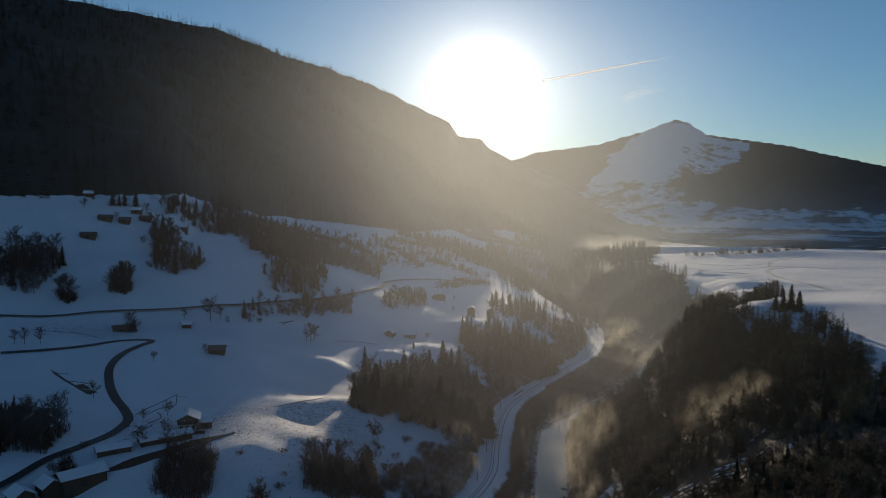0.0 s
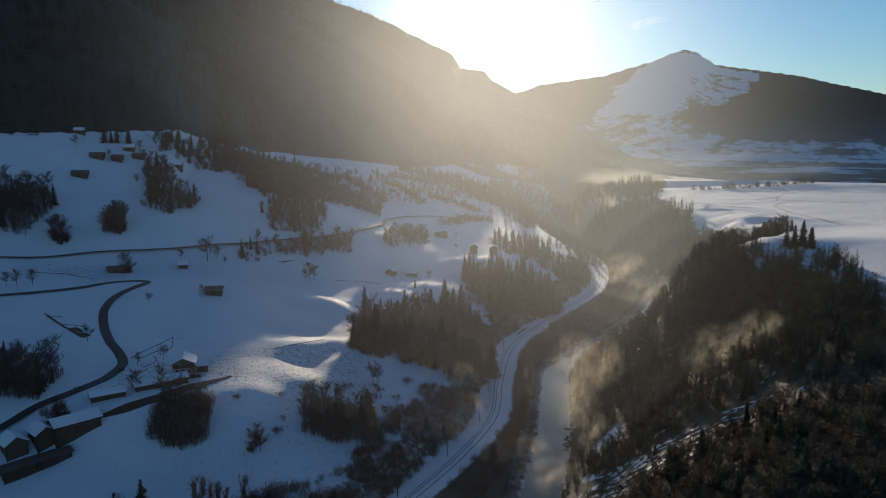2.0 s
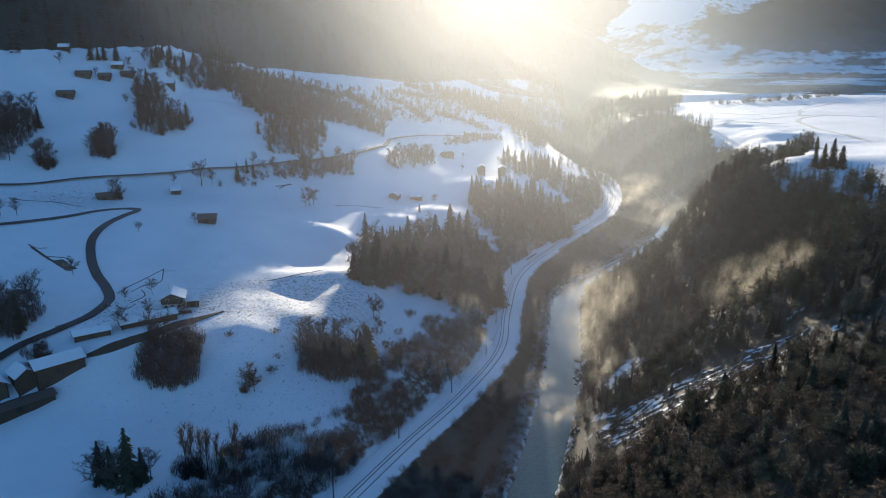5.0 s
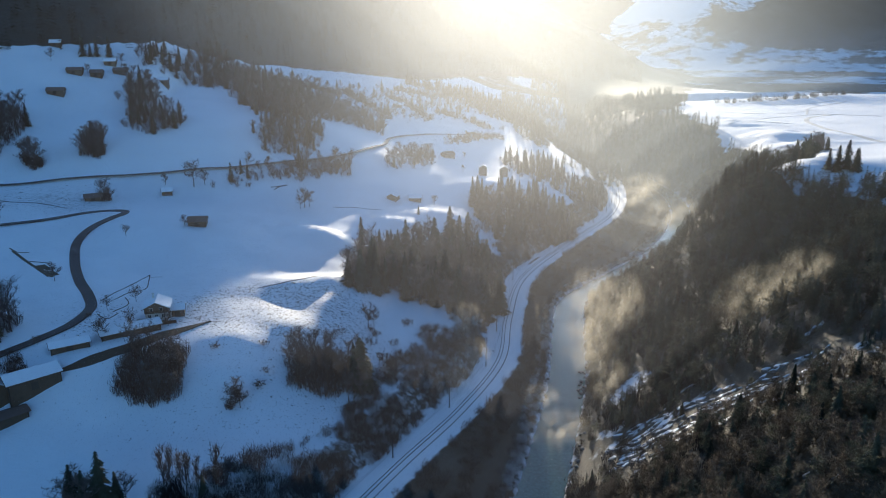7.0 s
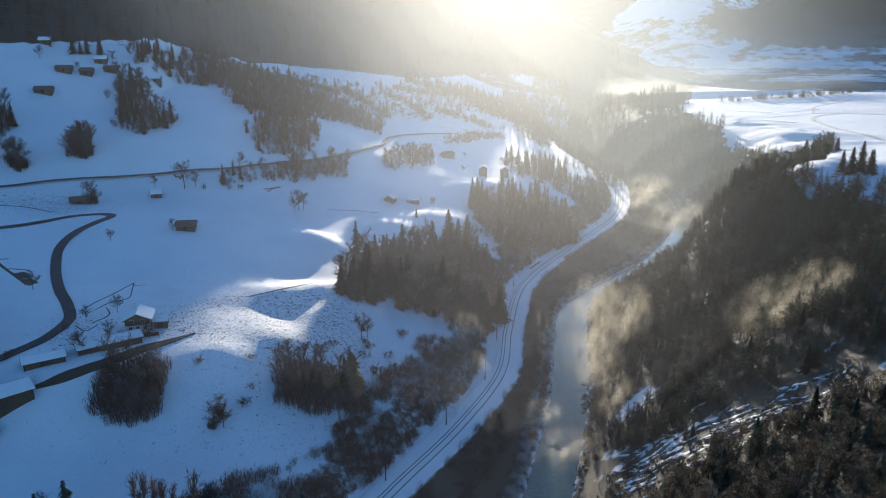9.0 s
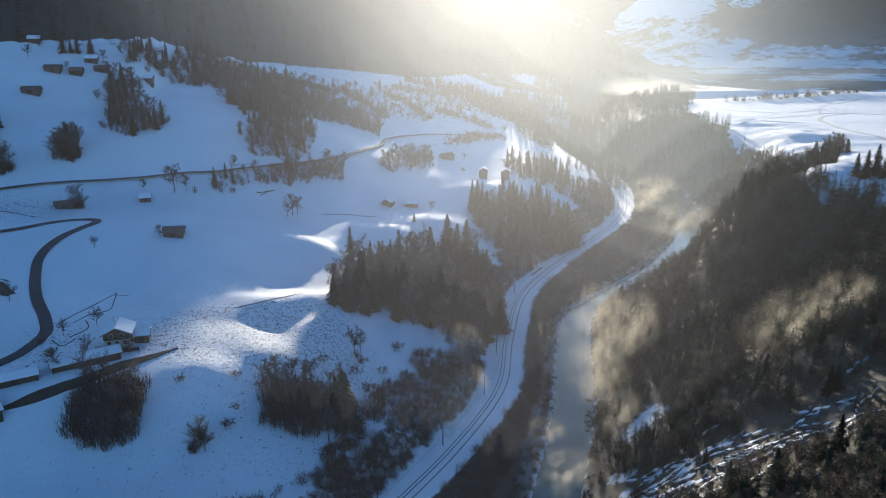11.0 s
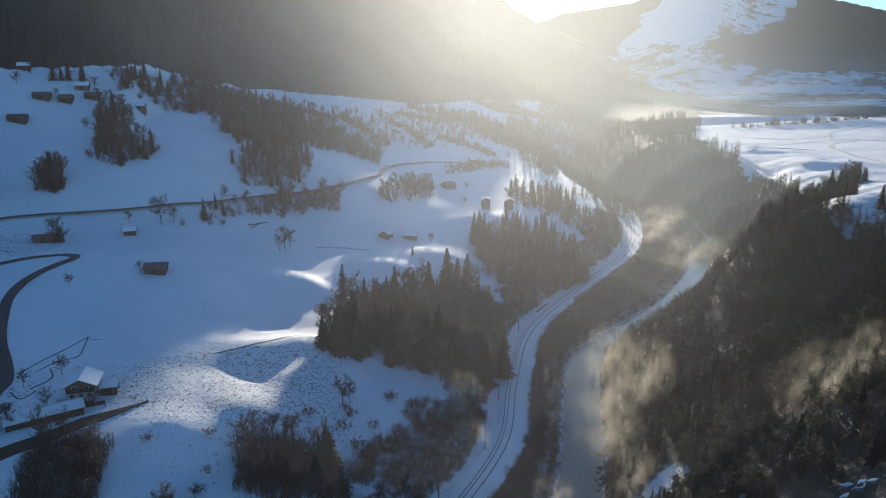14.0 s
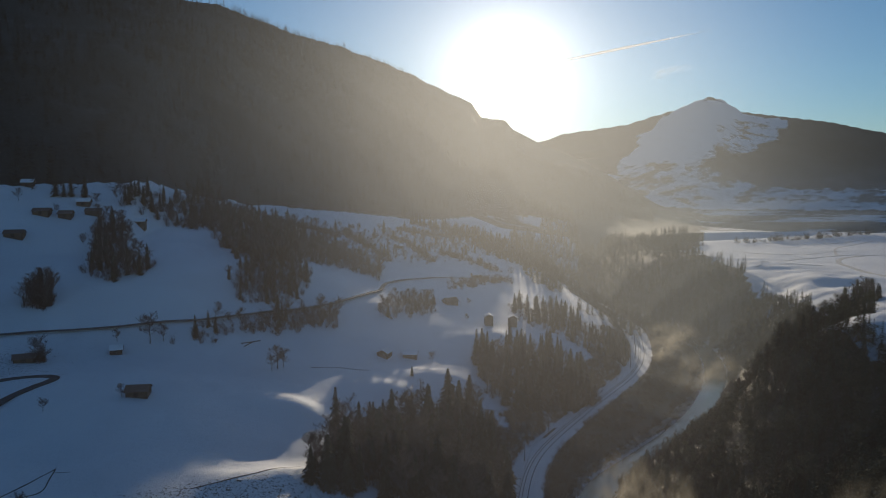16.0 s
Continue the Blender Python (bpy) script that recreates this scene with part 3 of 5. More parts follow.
def bare_crown(rng, limbs=9, subs=6, twigs=7, stems=1, width=0.34, low=0.25, tw=0.0045, up=0.9):
    """Unit-high crown of limbs, branches and fine twigs without leaves, reaching upwards."""
    v, f = [], []
    for s_ in range(stems):
        foot = Vector(((rng.random() - 0.5) * width, (rng.random() - 0.5) * width, 0)) if stems > 1 else Vector((0, 0, 0))
        top = (0.65 + 0.35 * rng.random()) if stems > 1 else 1.0
        if stems > 1:
            stick(v, f, foot, foot + Vector((rng.gauss(0, 0.03), rng.gauss(0, 0.03), top * 0.9)), 0.009, 0.003)
        for i in range(limbs):
            z = (low + (0.78 - low) * (i + rng.random()) / limbs) * top
            a = rng.random() * math.tau
            out = width * (0.5 + 0.5 * math.sin(math.pi * min(1.0, z / top + 0.15))) * (0.45 + 0.5 * rng.random()) / (2.0 if stems > 1 else 1)
            st = foot + Vector((0, 0, z))
            en = st + Vector((math.cos(a) * out, math.sin(a) * out, (0.12 + 0.2 * rng.random()) * top))
            stick(v, f, st, en, 0.008, 0.003)
            for j in range(subs):
                b = st.lerp(en, 0.25 + 0.75 * (j + rng.random()) / subs)
                d = Vector((rng.gauss(0, 1), rng.gauss(0, 1), up + rng.random())).normalized() * (0.09 + 0.1 * rng.random())
                c = b + d
                c.z = min(c.z, top)
                stick(v, f, b, c, 0.0035, 0.0015)
                for _ in range(twigs):
                    e0 = b.lerp(c, rng.random())
                    e1 = e0 + Vector((rng.gauss(0, 1), rng.gauss(0, 1), rng.gauss(up, 0.7))).normalized() * (0.07 + 0.08 * rng.random())
                    sd = Vector((rng.gauss(0, 1), rng.gauss(0, 1), rng.gauss(0, 0.3))).normalized() * tw
                    o = len(v)
                    v += [tuple(e0 - sd), tuple(e0 + sd), tuple(e1)]
                    f.append((o, o + 1, o + 2))
    return np.array(v), np.array(f)


def brush(rng, count=100, width=0.5):
    """Unit-high dense brushwood: long thin shoots fanning up from the ground and short side twigs."""
    v, f = [], []
    for i in range(count):
        a, q = rng.random() * math.tau, math.sqrt(rng.random())
        base = Vector((math.cos(a) * q * width * 0.55, math.sin(a) * q * width * 0.55, 0))
        h = (1 - 0.45 * q * q) * (0.55 + 0.45 * rng.random())
        tip = Vector((math.cos(a) * q * width + rng.gauss(0, 0.06), math.sin(a) * q * width + rng.gauss(0, 0.06), h))
        b = rng.random() * math.tau
        if i % 3:
            st = base.lerp(tip, 0.2 + 0.7 * rng.random())
            tip = st + Vector((rng.gauss(0, 0.09), rng.gauss(0, 0.09), 0.12 + 0.12 * rng.random()))
            base = st
        sd = Vector((math.cos(b), math.sin(b), 0)) * (0.016 if i % 3 else 0.012)
        o = len(v)
        v += [tuple(base - sd), tuple(base + sd), tuple(tip)]
        f.append((o, o + 1, o + 2))
    return np.array(v), np.array(f)


BRUSH = [(None, brush(random.Random(70 + n), 105), None) for n in range(6)]


def pine_crown(rng, clumps=24, per=60, size=0.036):
    """Unit-high crown of needle clumps at the ends of short limbs, with gaps."""
    v, f = [], []
    for i in range(clumps):
        z = 0.38 + 0.6 * (i + rng.random()) / clumps
        a = rng.random() * math.tau
        out = 0.2 * (1.05 - abs(z - 0.6) * 1.6) * (0.4 + 0.7 * rng.random())
        c = Vector((math.cos(a) * out, math.sin(a) * out, z))
        stick(v, f, (0, 0, z - 0.06), c, 0.006, 0.003)
        for j in range(per):
            d = Vector((rng.gauss(0, 1), rng.gauss(0, 1), rng.gauss(0, 0.45))) * 0.05
            s1 = Vector((rng.gauss(0, 1), rng.gauss(0, 1), rng.gauss(0.3, 0.7))).normalized() * size
            s2 = Vector((rng.gauss(0, 1), rng.gauss(0, 1), rng.gauss(0, 0.7))).normalized() * size * 0.16
            o = len(v)
            p = c + d
            v += [tuple(p - s2), tuple(p + s2), tuple(p + s1)]
            f.append((o, o + 1, o + 2))
    return np.array(v), np.array(f)


def tree_proto(kind, n):
    rng = random.Random(n * 17 + len(kind))
    if kind == "spruce":
        return trunk_mesh(rng, 0.95, 0.012), spruce_crown(rng, 24 + n % 4, 9, 6), M_NEEDLE
    if kind == "pine":
        return trunk_mesh(rng, 0.93, 0.012), pine_crown(rng, 26 + n % 3 * 4), M_PINE
    if kind == "bare":
        return trunk_mesh(rng, 0.8, 0.016), bare_crown(rng, 15, 6, 9, stems=1, width=0.4, low=0.24, tw=0.0052, up=0.6), M_TWIG
    if kind == "slim":
        return trunk_mesh(rng, 0.85, 0.011), bare_crown(rng, 15, 4, 7, stems=1, width=0.14, low=0.16, tw=0.005, up=1.5), M_TWIG
    return trunk_mesh(rng, 0.5, 0.012), bare_crown(rng, 4, 5, 8, stems=6 + n % 3, width=0.8, low=0.03, tw=0.009), M_TWIG


PROTO = {k: [tree_proto(k, n) for n in range(4)] for k in ("spruce", "pine", "bare", "slim", "shrub")}
TREE_MESH = {}
for k, lst in PROTO.items():
    for n, (tr, cr, mat) in enumerate(lst):
        TREE_MESH[k, n] = (fast_mesh("trunk", *tr, M_BARK), fast_mesh("crown", *cr, mat))
TREE_LABEL = {"spruce": ("dark green spruce tree with drooping branches standing in snow", "spruce_tree", "spruce"),
              "pine": ("brownish green pine tree on the steep slope", "pine_tree", "pine"),
              "bare": ("leafless deciduous tree with grey-brown twigs in snow", "bare_tree", "tree"),
              "slim": ("slender upright leafless tree standing in snow", "slender_tree", "tree"),
              "shrub": ("leafless brown shrub growing out of the snow", "shrub", "shrub")}


def plant(kind, x, y, h, rng, group="", wide=1.0):
    n = rng.randrange(4)
    label, name, cat = TREE_LABEL[kind]
    e = new(name)
    e.empty_display_size = 0.5
    e.matrix_basis = Matrix.Translation((x, y, at(x, y) - 0.1)) @ Matrix.Rotation(rng.random() * 6.28, 4, "Z") @ Matrix.Diagonal((h * wide, h * wide, h, 1))
    tagged(e, label, cat, group)
    for nm, me in zip(("trunk", "crown"), TREE_MESH[kind, n]):
        o = new(nm, me)
        o.parent = e
    return e


def stuff(name, kinds, xs, ys, hs, label, cat, seed, mat, wide=1.0, protos=None):
    """Many plants joined into one mesh."""
    rng = np.random.default_rng(seed)
    zs = height(xs, ys)
    V, F, base = [], [], 0
    lst = protos or [PROTO[k][n] for k in kinds for n in range(4)]
    for x, y, z, h in zip(xs, ys, zs, hs):
        tr, cr, _ = lst[rng.integers(len(lst))]
        a = rng.random() * 6.28
        c, s_ = math.cos(a) * h * wide, math.sin(a) * h * wide
        pv, pf = cr
        V.append(np.stack([pv[:, 0] * c - pv[:, 1] * s_ + x, pv[:, 0] * s_ + pv[:, 1] * c + y, pv[:, 2] * h + z - 0.2], 1))
        F.append(pf + base)
        base += len(pv)
    me = fast_mesh(name, np.concatenate(V), np.concatenate(F), mat)
    return tagged(new(name, me), label, cat, kind="stuff")


def inside(poly, x, y):
    c = False
    for (x0, y0), (x1, y1) in zip(poly, poly[1:] + poly[:1]):
        if (y0 > y) != (y1 > y) and x < (x1 - x0) * (y - y0) / (y1 - y0) + x0:
            c = not c
    return c


def scatter(poly, gap, rng, tries=4000):
    """Points in a plan polygon that keep a gap."""
    xs, ys = [p[0] for p in poly], [p[1] for p in poly]
    out = []
    for _ in range(tries):
        p = (rng.uniform(min(xs), max(xs)), rng.uniform(min(ys), max(ys)))
        if inside(poly, p[0] + rng.gauss(0, 0.9) * min(gap, 4), p[1] + rng.gauss(0, 0.9) * min(gap, 4)) and all((p[0] - q[0]) ** 2 + (p[1] - q[1]) ** 2 > gap * gap for q in out):
            out.append(p)
    return out


# ---- buildings ----
def gable(name, x, y, length, width, eave, rise, turn, label, category="barn", wall=None, roof_snow=True, stone=0.0, windows=0, door=True, group="", over=0.7, sink=0.6, low_set=False):
    """A building with a saddle roof: walls, gables, two roof slopes with thickness, snow on them, a door and windows. The ridge runs along its length."""
    wall = wall or M_WOOD
    c, s_ = math.cos(turn), math.sin(turn)
    corners = [(x + c * a - s_ * b, y + s_ * a + c * b) for a in (-length / 2, length / 2) for b in (-width / 2, width / 2)]
    zs = [at(*q) for q in corners]
    z0 = (max(zs) - 0.3) if not low_set else sum(zs) / 4
    drop = z0 - min(zs) + sink
    e = new(name)
    e.matrix_basis = Matrix.Translation((x, y, z0)) @ Matrix.Rotation(turn, 4, "Z")
    tagged(e, label, category, group)
    L, W = length / 2, width / 2
    # walls with the two gables as one shell
    bm = bmesh.new()
    base = stone if stone else -drop
    pts = [(-L, -W), (L, -W), (L, W), (-L, W)]
    lo = [bm.verts.new((p[0], p[1], base)) for p in pts]
    hi = [bm.verts.new((p[0], p[1], eave)) for p in pts]
    ra, rb = bm.verts.new((-L, 0, eave + rise)), bm.verts.new((L, 0, eave + rise))
    bm.faces.new((lo[0], lo[1], hi[1], hi[0]))
    bm.faces.new((lo[2], lo[3], hi[3], hi[2]))
    bm.faces.new((lo[1], lo[2], hi[2], rb, hi[1]))
    bm.faces.new((lo[3], lo[0], hi[0], ra, hi[3]))
    bm.faces.new((hi[0], hi[1], rb, ra))
    bm.faces.new((hi[2], hi[3], ra, rb))
    bm.faces.new(lo[::-1])
    wall_ob = part("wall", bm, wall, e)
    # beams at the corners and a sill beam
    for px_, py_ in pts:
        bm = bmesh.new()
        box(bm, px_ - 0.14, px_ + 0.14, py_ - 0.14, py_ + 0.14, base, eave - 0.15)
        part("corner_beam", bm, M_WOOD_DARK, wall_ob)
    if stone:
        bm = bmesh.new()
        box(bm, -L + 0.05, L - 0.05, -W + 0.05, W - 0.05, -drop, stone)
        part("plinth", bm, M_STONE, e, "pale rendered ground floor")
    k = math.hypot(W, rise)
    for sgn in (-1, 1):
        def slab(t0, t1, ext):
            bm_ = bmesh.new()
            nx_, nz_ = sgn * rise / k, W / k
            r0 = (0, eave + rise + 0.02)
            r1 = (sgn * (W + over * W / k), eave - over * rise / k + 0.02)
            q = []
            for xx in (-L - ext, L + ext):
                for (yy, zz) in (r0, r1):
                    for tt in (t0, t1):
                        q.append(bm_.verts.new((xx, yy + (nx_ * tt if yy else 0), zz + nz_ * tt)))
            for ids in ((0, 1, 3, 2), (4, 6, 7, 5), (0, 4, 5, 1), (2, 3, 7, 6), (1, 5, 7, 3), (0, 2, 6, 4)):
                bm_.faces.new([q[i] for i in ids])
            bmesh.ops.recalc_face_normals(bm_, faces=bm_.faces)
            return bm_
        slope = part("roof", slab(0, 0.16, over), M_ROOF, e)
        if roof_snow:
            part("snow_cover", slab(0.165, 0.42, over - 0.12), M_ROOFSNOW, slope, "smooth snow lying on the roof")
    if door:
        bm = bmesh.new()
        box(bm, -1.0, 0.6, -W - 0.06, -W + 0.02, -0.2, 2.0)
        box(bm, -1.1, -1.0, -W - 0.1, -W + 0.02, -0.2, 2.1)
        box(bm, 0.6, 0.7, -W - 0.1, -W + 0.02, -0.2, 2.1)
        part("door", bm, M_WOOD_DARK, e)
    for i in range(windows):
        wx_ = -L + length * (i + 0.5) / windows
        for wz in ([0.8, eave - 1.5] if stone else [eave - 1.5]):
            bm = bmesh.new()
            box(bm, wx_ - 0.45, wx_ + 0.45, -W - 0.05, -W + 0.03, wz, wz + 1.1)
            win = part("window", bm, M_GLASS, e)
            bm = bmesh.new()
            for q in ((-0.55, -0.45, 0, 1.1), (0.45, 0.55, 0, 1.1), (-0.55, 0.55, -0.12, 0), (-0.55, 0.55, 1.1, 1.2), (-0.03, 0.03, 0, 1.1)):
                box(bm, wx_ + q[0], wx_ + q[1], -W - 0.1, -W + 0.03, wz + q[2], wz + q[3])
            part("window_frame", bm, M_STONE, win)
    return e


BARN = "weathered dark timber hay barn in a snowy meadow"
for x, y, le, wi, ea, ri, tu, sn in (
        (-75, 337, 8.6, 7.0, 3.2, 1.8, 0.1, False), (-103, 390, 5.6, 5.0, 2.6, 1.5, 0.3, True), (13, 428, 7.2, 6.0, 3.2, 1.7, 1.2, True),
        (26, 433, 8.0, 6.0, 2.8, 1.6, -0.1, True), (55, 540, 9.5, 7.5, 3.5, 2.2, 0.5, False),
        (-186, 473, 10.5, 6.5, 3.0, 1.9, 0.15, False), (-186, 504, 10.0, 6.5, 3.0, 1.8, 0.1, False), (-174, 507, 8.0, 6.5, 3.4, 1.9, 0.1, False),
        (-172, 527, 8.5, 6.5, 3.2, 1.9, 0.2, True), (-163, 518, 9.0, 6.5, 2.8, 1.8, 0.1, False), (-139, 527, 7.5, 6.0, 3.6, 1.8, 0.1, True),
        (-208, 534, 7.5, 6.0, 3.0, 1.9, 0.2, True), (-132, 371, 8.5, 6.0, 2.6, 1.6, 0.4, False), (-2, 680, 8.0, 6.0, 3.2, 1.9, 0.2, True),
        (22, 700, 7.0, 6.0, 3.0, 1.8, 0.6, True), (84, 640, 8.0, 6.5, 3.0, 1.9, 0.2, True)):
    gable("barn", x, y, le * 0.84, wi * 0.85, ea * 0.68, ri * 0.85, tu, BARN + (", roof under snow" if sn else ", bare roof"), roof_snow=sn, group="hay barns of the valley", low_set=True)
for x, y in ((75, 497), (90, 500)):
    gable("hay_hut", x, y, 4.6, 4.6, 5.6, 1.3, math.pi / 2, "tall narrow dark timber hut on the sunlit snow knoll", "hut", group="twin huts", over=0.5)

house = gable("farmhouse", -67, 248, 7.0, 6.8, 4.2, 1.7, 1.75, "chalet farmhouse, pale ground floor and brown timber upper floor", "house", stone=2.5, windows=3, over=1.0, low_set=True)
bm = bmesh.new()
box(bm, -4.4, -3.45, -3.3, 3.3, 2.5, 2.62)
for k in range(16):
    box(bm, -4.42, -4.37, -3.3 + k * 0.42, -3.05 + k * 0.42, 2.62, 3.4)
box(bm, -4.46, -4.32, -3.35, 3.35, 3.4, 3.5)
part("balcony", bm, M_WOOD_DARK, house)
for wy_, wz in ((-2.1, 0.7), (0.0, 0.7), (2.1, 0.7), (-1.5, 2.9), (1.5, 2.9)):
    bm = bmesh.new()
    box(bm, -3.56, -3.44, wy_ - 0.45, wy_ + 0.45, wz, wz + 1.1)
    win = part("window", bm, M_GLASS, house)
    bm = bmesh.new()
    for q in ((-0.55, -0.45, 0, 1.1), (0.45, 0.55, 0, 1.1), (-0.55, 0.55, -0.12, 0), (-0.55, 0.55, 1.1, 1.2), (-0.03, 0.03, 0, 1.1)):
        box(bm, -3.6, -3.44, wy_ + q[0], wy_ + q[1], wz + q[2], wz + q[3])
    part("window_frame", bm, M_STONE, win)
bm = bmesh.new()
box(bm, 1.6, 2.2, 0.8, 1.4, 5.4, 7.2)
box(bm, 1.5, 2.3, 0.7, 1.5, 7.2, 7.32)
part("chimney", bm, M_STONE, house)
gable("house_annex", -61.0, 250, 3.6, 4.0, 2.6, 1.0, 0.2, "small timber annex beside the farmhouse under snow", "shed")
FARM = "large dark timber farm building with a snow-covered roof"
gable("farm_barn", -91, 212, 13, 7, 3.2, 1.4, 0.7, FARM, low_set=True)
gable("farm_stable", -98.5, 207.5, 6.5, 5.5, 3.2, 1.8, -0.8, FARM, "stable", low_set=True)
gable("farm_stable", -105, 203, 6.5, 5.5, 3.0, 1.8, -0.8, FARM, "stable", low_set=True)
gable("farm_shed", -97, 199, 18, 4.5, 1.8, 0.7, 0.75, "low dark timber lean-to below the farm barn", "shed", low_set=True, roof_snow=False)
gable("farm_shed", -86, 226, 10, 4.5, 1.7, 0.7, 0.5, "low timber shed with snow on the roof", "shed", low_set=True)
gable("farm_shed", -72, 236, 17, 5, 1.8, 0.8, 0.55, "long low timber shed with a snow-covered roof", "shed", low_set=True)


# dark retaining wall of timber below the yard
def wall_strip(pts, h, mat, name, label):
    v, f = [], []
    for i, (x, y) in enumerate(pts):
        z = at(x, y)
        v += [(x, y, z - 0.6), (x, y, z + h), (x - 0.25, y + 0.35, z + h), (x - 0.25, y + 0.35, z - 0.6)]
        if i:
            o = 4 * i
            f += [(o - 4, o, o + 1, o - 3), (o - 3, o + 1, o + 2, o - 2), (o - 2, o + 2, o + 3, o - 1)]
    f += [(0, 1, 2, 3), (4 * len(pts) - 1, 4 * len(pts) - 2, 4 * len(pts) - 3, 4 * len(pts) - 4)]
    return tagged(mesh_object(name, v, f, mat), label, "wall")


wall_strip([(-68, 240.2), (-64, 241.5), (-60, 243.5)], 1.0, M_WOOD_DARK, "retaining_wall", "dark timber retaining wall below the farmyard")
wall_strip([(-72, 243), (-68, 244), (-64, 245)], 0.8, M_STONE, "garden_wall", "low pale garden wall before the farmhouse")

tagged(ribbon("farm_track", [(-50, 246), (-54.7, 240.9), (-58.7, 237.4), (-62.8, 234.2), (-66.5, 229.9), (-70.5, 226), (-76, 222), (-82, 218), (-88, 215)], 3.6, 0.28, M_EARTH, thick=0.8, step=1.2, lay=True, taper=0.3), "muddy brown farm track below the long shed", "path", kind="structure")

# ---- railway ----
ry = np.arange(70, 640, 2.0)
rx = line_x(RAIL, ry)
rpts = list(zip(rx, ry))


def offset_line(pts, d):
    p = np.array(pts)
    g = np.gradient(p, axis=0)
    n = np.hypot(g[:, 0], g[:, 1])
    return list(zip(p[:, 0] + g[:, 1] / n * d, p[:, 1] - g[:, 0] / n * d))


track = new("railway_track")
tagged(track, "single railway track with dark rails in packed snow", "railway", kind="structure")
for d, w_, lift, mat, nm in ((-0.55, 0.26, 0.03, M_GRIT, "ballast"), (0.55, 0.26, 0.03, M_GRIT, "ballast"), (-0.53, 0.09, 0.16, M_STEEL, "rail"), (0.53, 0.09, 0.16, M_STEEL, "rail"),
                             (2.6, 0.28, 0.03, M_BALLAST, "cable_duct")):
    ribbon(nm, offset_line(rpts[::3], d), w_, lift, mat, thick=0.2, step=3.0).parent = track
for a, b, d in ((376, 388, -3.2), (408, 418, -3.2)):
    seg = [p for p in rpts if a <= p[1] <= b]
    ribbon("bare_strip", offset_line(seg, d), 1.2, 0.04, M_BALLAST, thick=0.2).parent = track


def mast_proto():
    e = new("catenary_mast")
    v, f = [], []
    stick(v, f, (0, 0, -0.3), (0, 0, 7.4), 0.17, 0.12, 8)
    mesh_object("post", v, f, M_STEEL, e)
    v, f = [], []
    stick(v, f, (0, 0, 6.6), (2.9, 0, 6.7), 0.05, 0.04, 5)
    stick(v, f, (0, 0, 5.6), (2.9, 0, 6.7), 0.04, 0.03, 5)
    stick(v, f, (2.9, 0, 6.7), (2.9, 0, 5.5), 0.03, 0.03, 5)
    mesh_object("bracket", v, f, M_STEEL, e)
    v, f = [], []
    stick(v, f, (2.9, 0, 6.35), (2.9, 0, 6.6), 0.09, 0.09, 8)
    mesh_object("insulator", v, f, M_STONE, e)
    v, f = [], []
    stick(v, f, (0, 0, -0.3), (0, 0, 0.25), 0.38, 0.34, 8)
    mesh_object("footing", v, f, M_STONE, e)
    return tagged(e, "dark steel catenary mast beside the snowy railway track", "mast", "masts along the railway")


mast = mast_proto()
left_line = np.array(offset_line(rpts, -2.9))
seglen = np.concatenate([[0], np.cumsum(np.hypot(*np.diff(left_line, axis=0).T))])
heads = []
for k, s_ in enumerate(np.arange(20, seglen[-1], 33.0)):
    x, y = np.interp(s_, seglen, left_line[:, 0]), np.interp(s_, seglen, left_line[:, 1])
    i = min(int(np.searchsorted(seglen, s_)), len(left_line) - 2)
    tx, ty = left_line[i + 1] - left_line[i]
    m = Matrix.Translation((x, y, at(x, y))) @ Matrix.Rotation(math.atan2(ty, tx) - math.pi / 2, 4, "Z")
    heads.append(m @ Vector((2.9, 0, 5.5)))
    if k == 0:
        mast.matrix_basis = m
    else:
        copy_thing(mast, m)
v, f = [], []
for a, b in zip(heads, heads[1:]):
    stick(v, f, a, b, 0.025, 0.025, 4)
    q = [a + Vector((0, 0, 1.1)), (a + b) / 2 + Vector((0, 0, 0.5)), b + Vector((0, 0, 1.1))]
    stick(v, f, q[0], q[1], 0.02, 0.02, 4)
    stick(v, f, q[1], q[2], 0.02, 0.02, 4)
tagged(mesh_object("overhead_wire", v, f, M_STEEL), "thin overhead wires hung between railway masts", "wire")

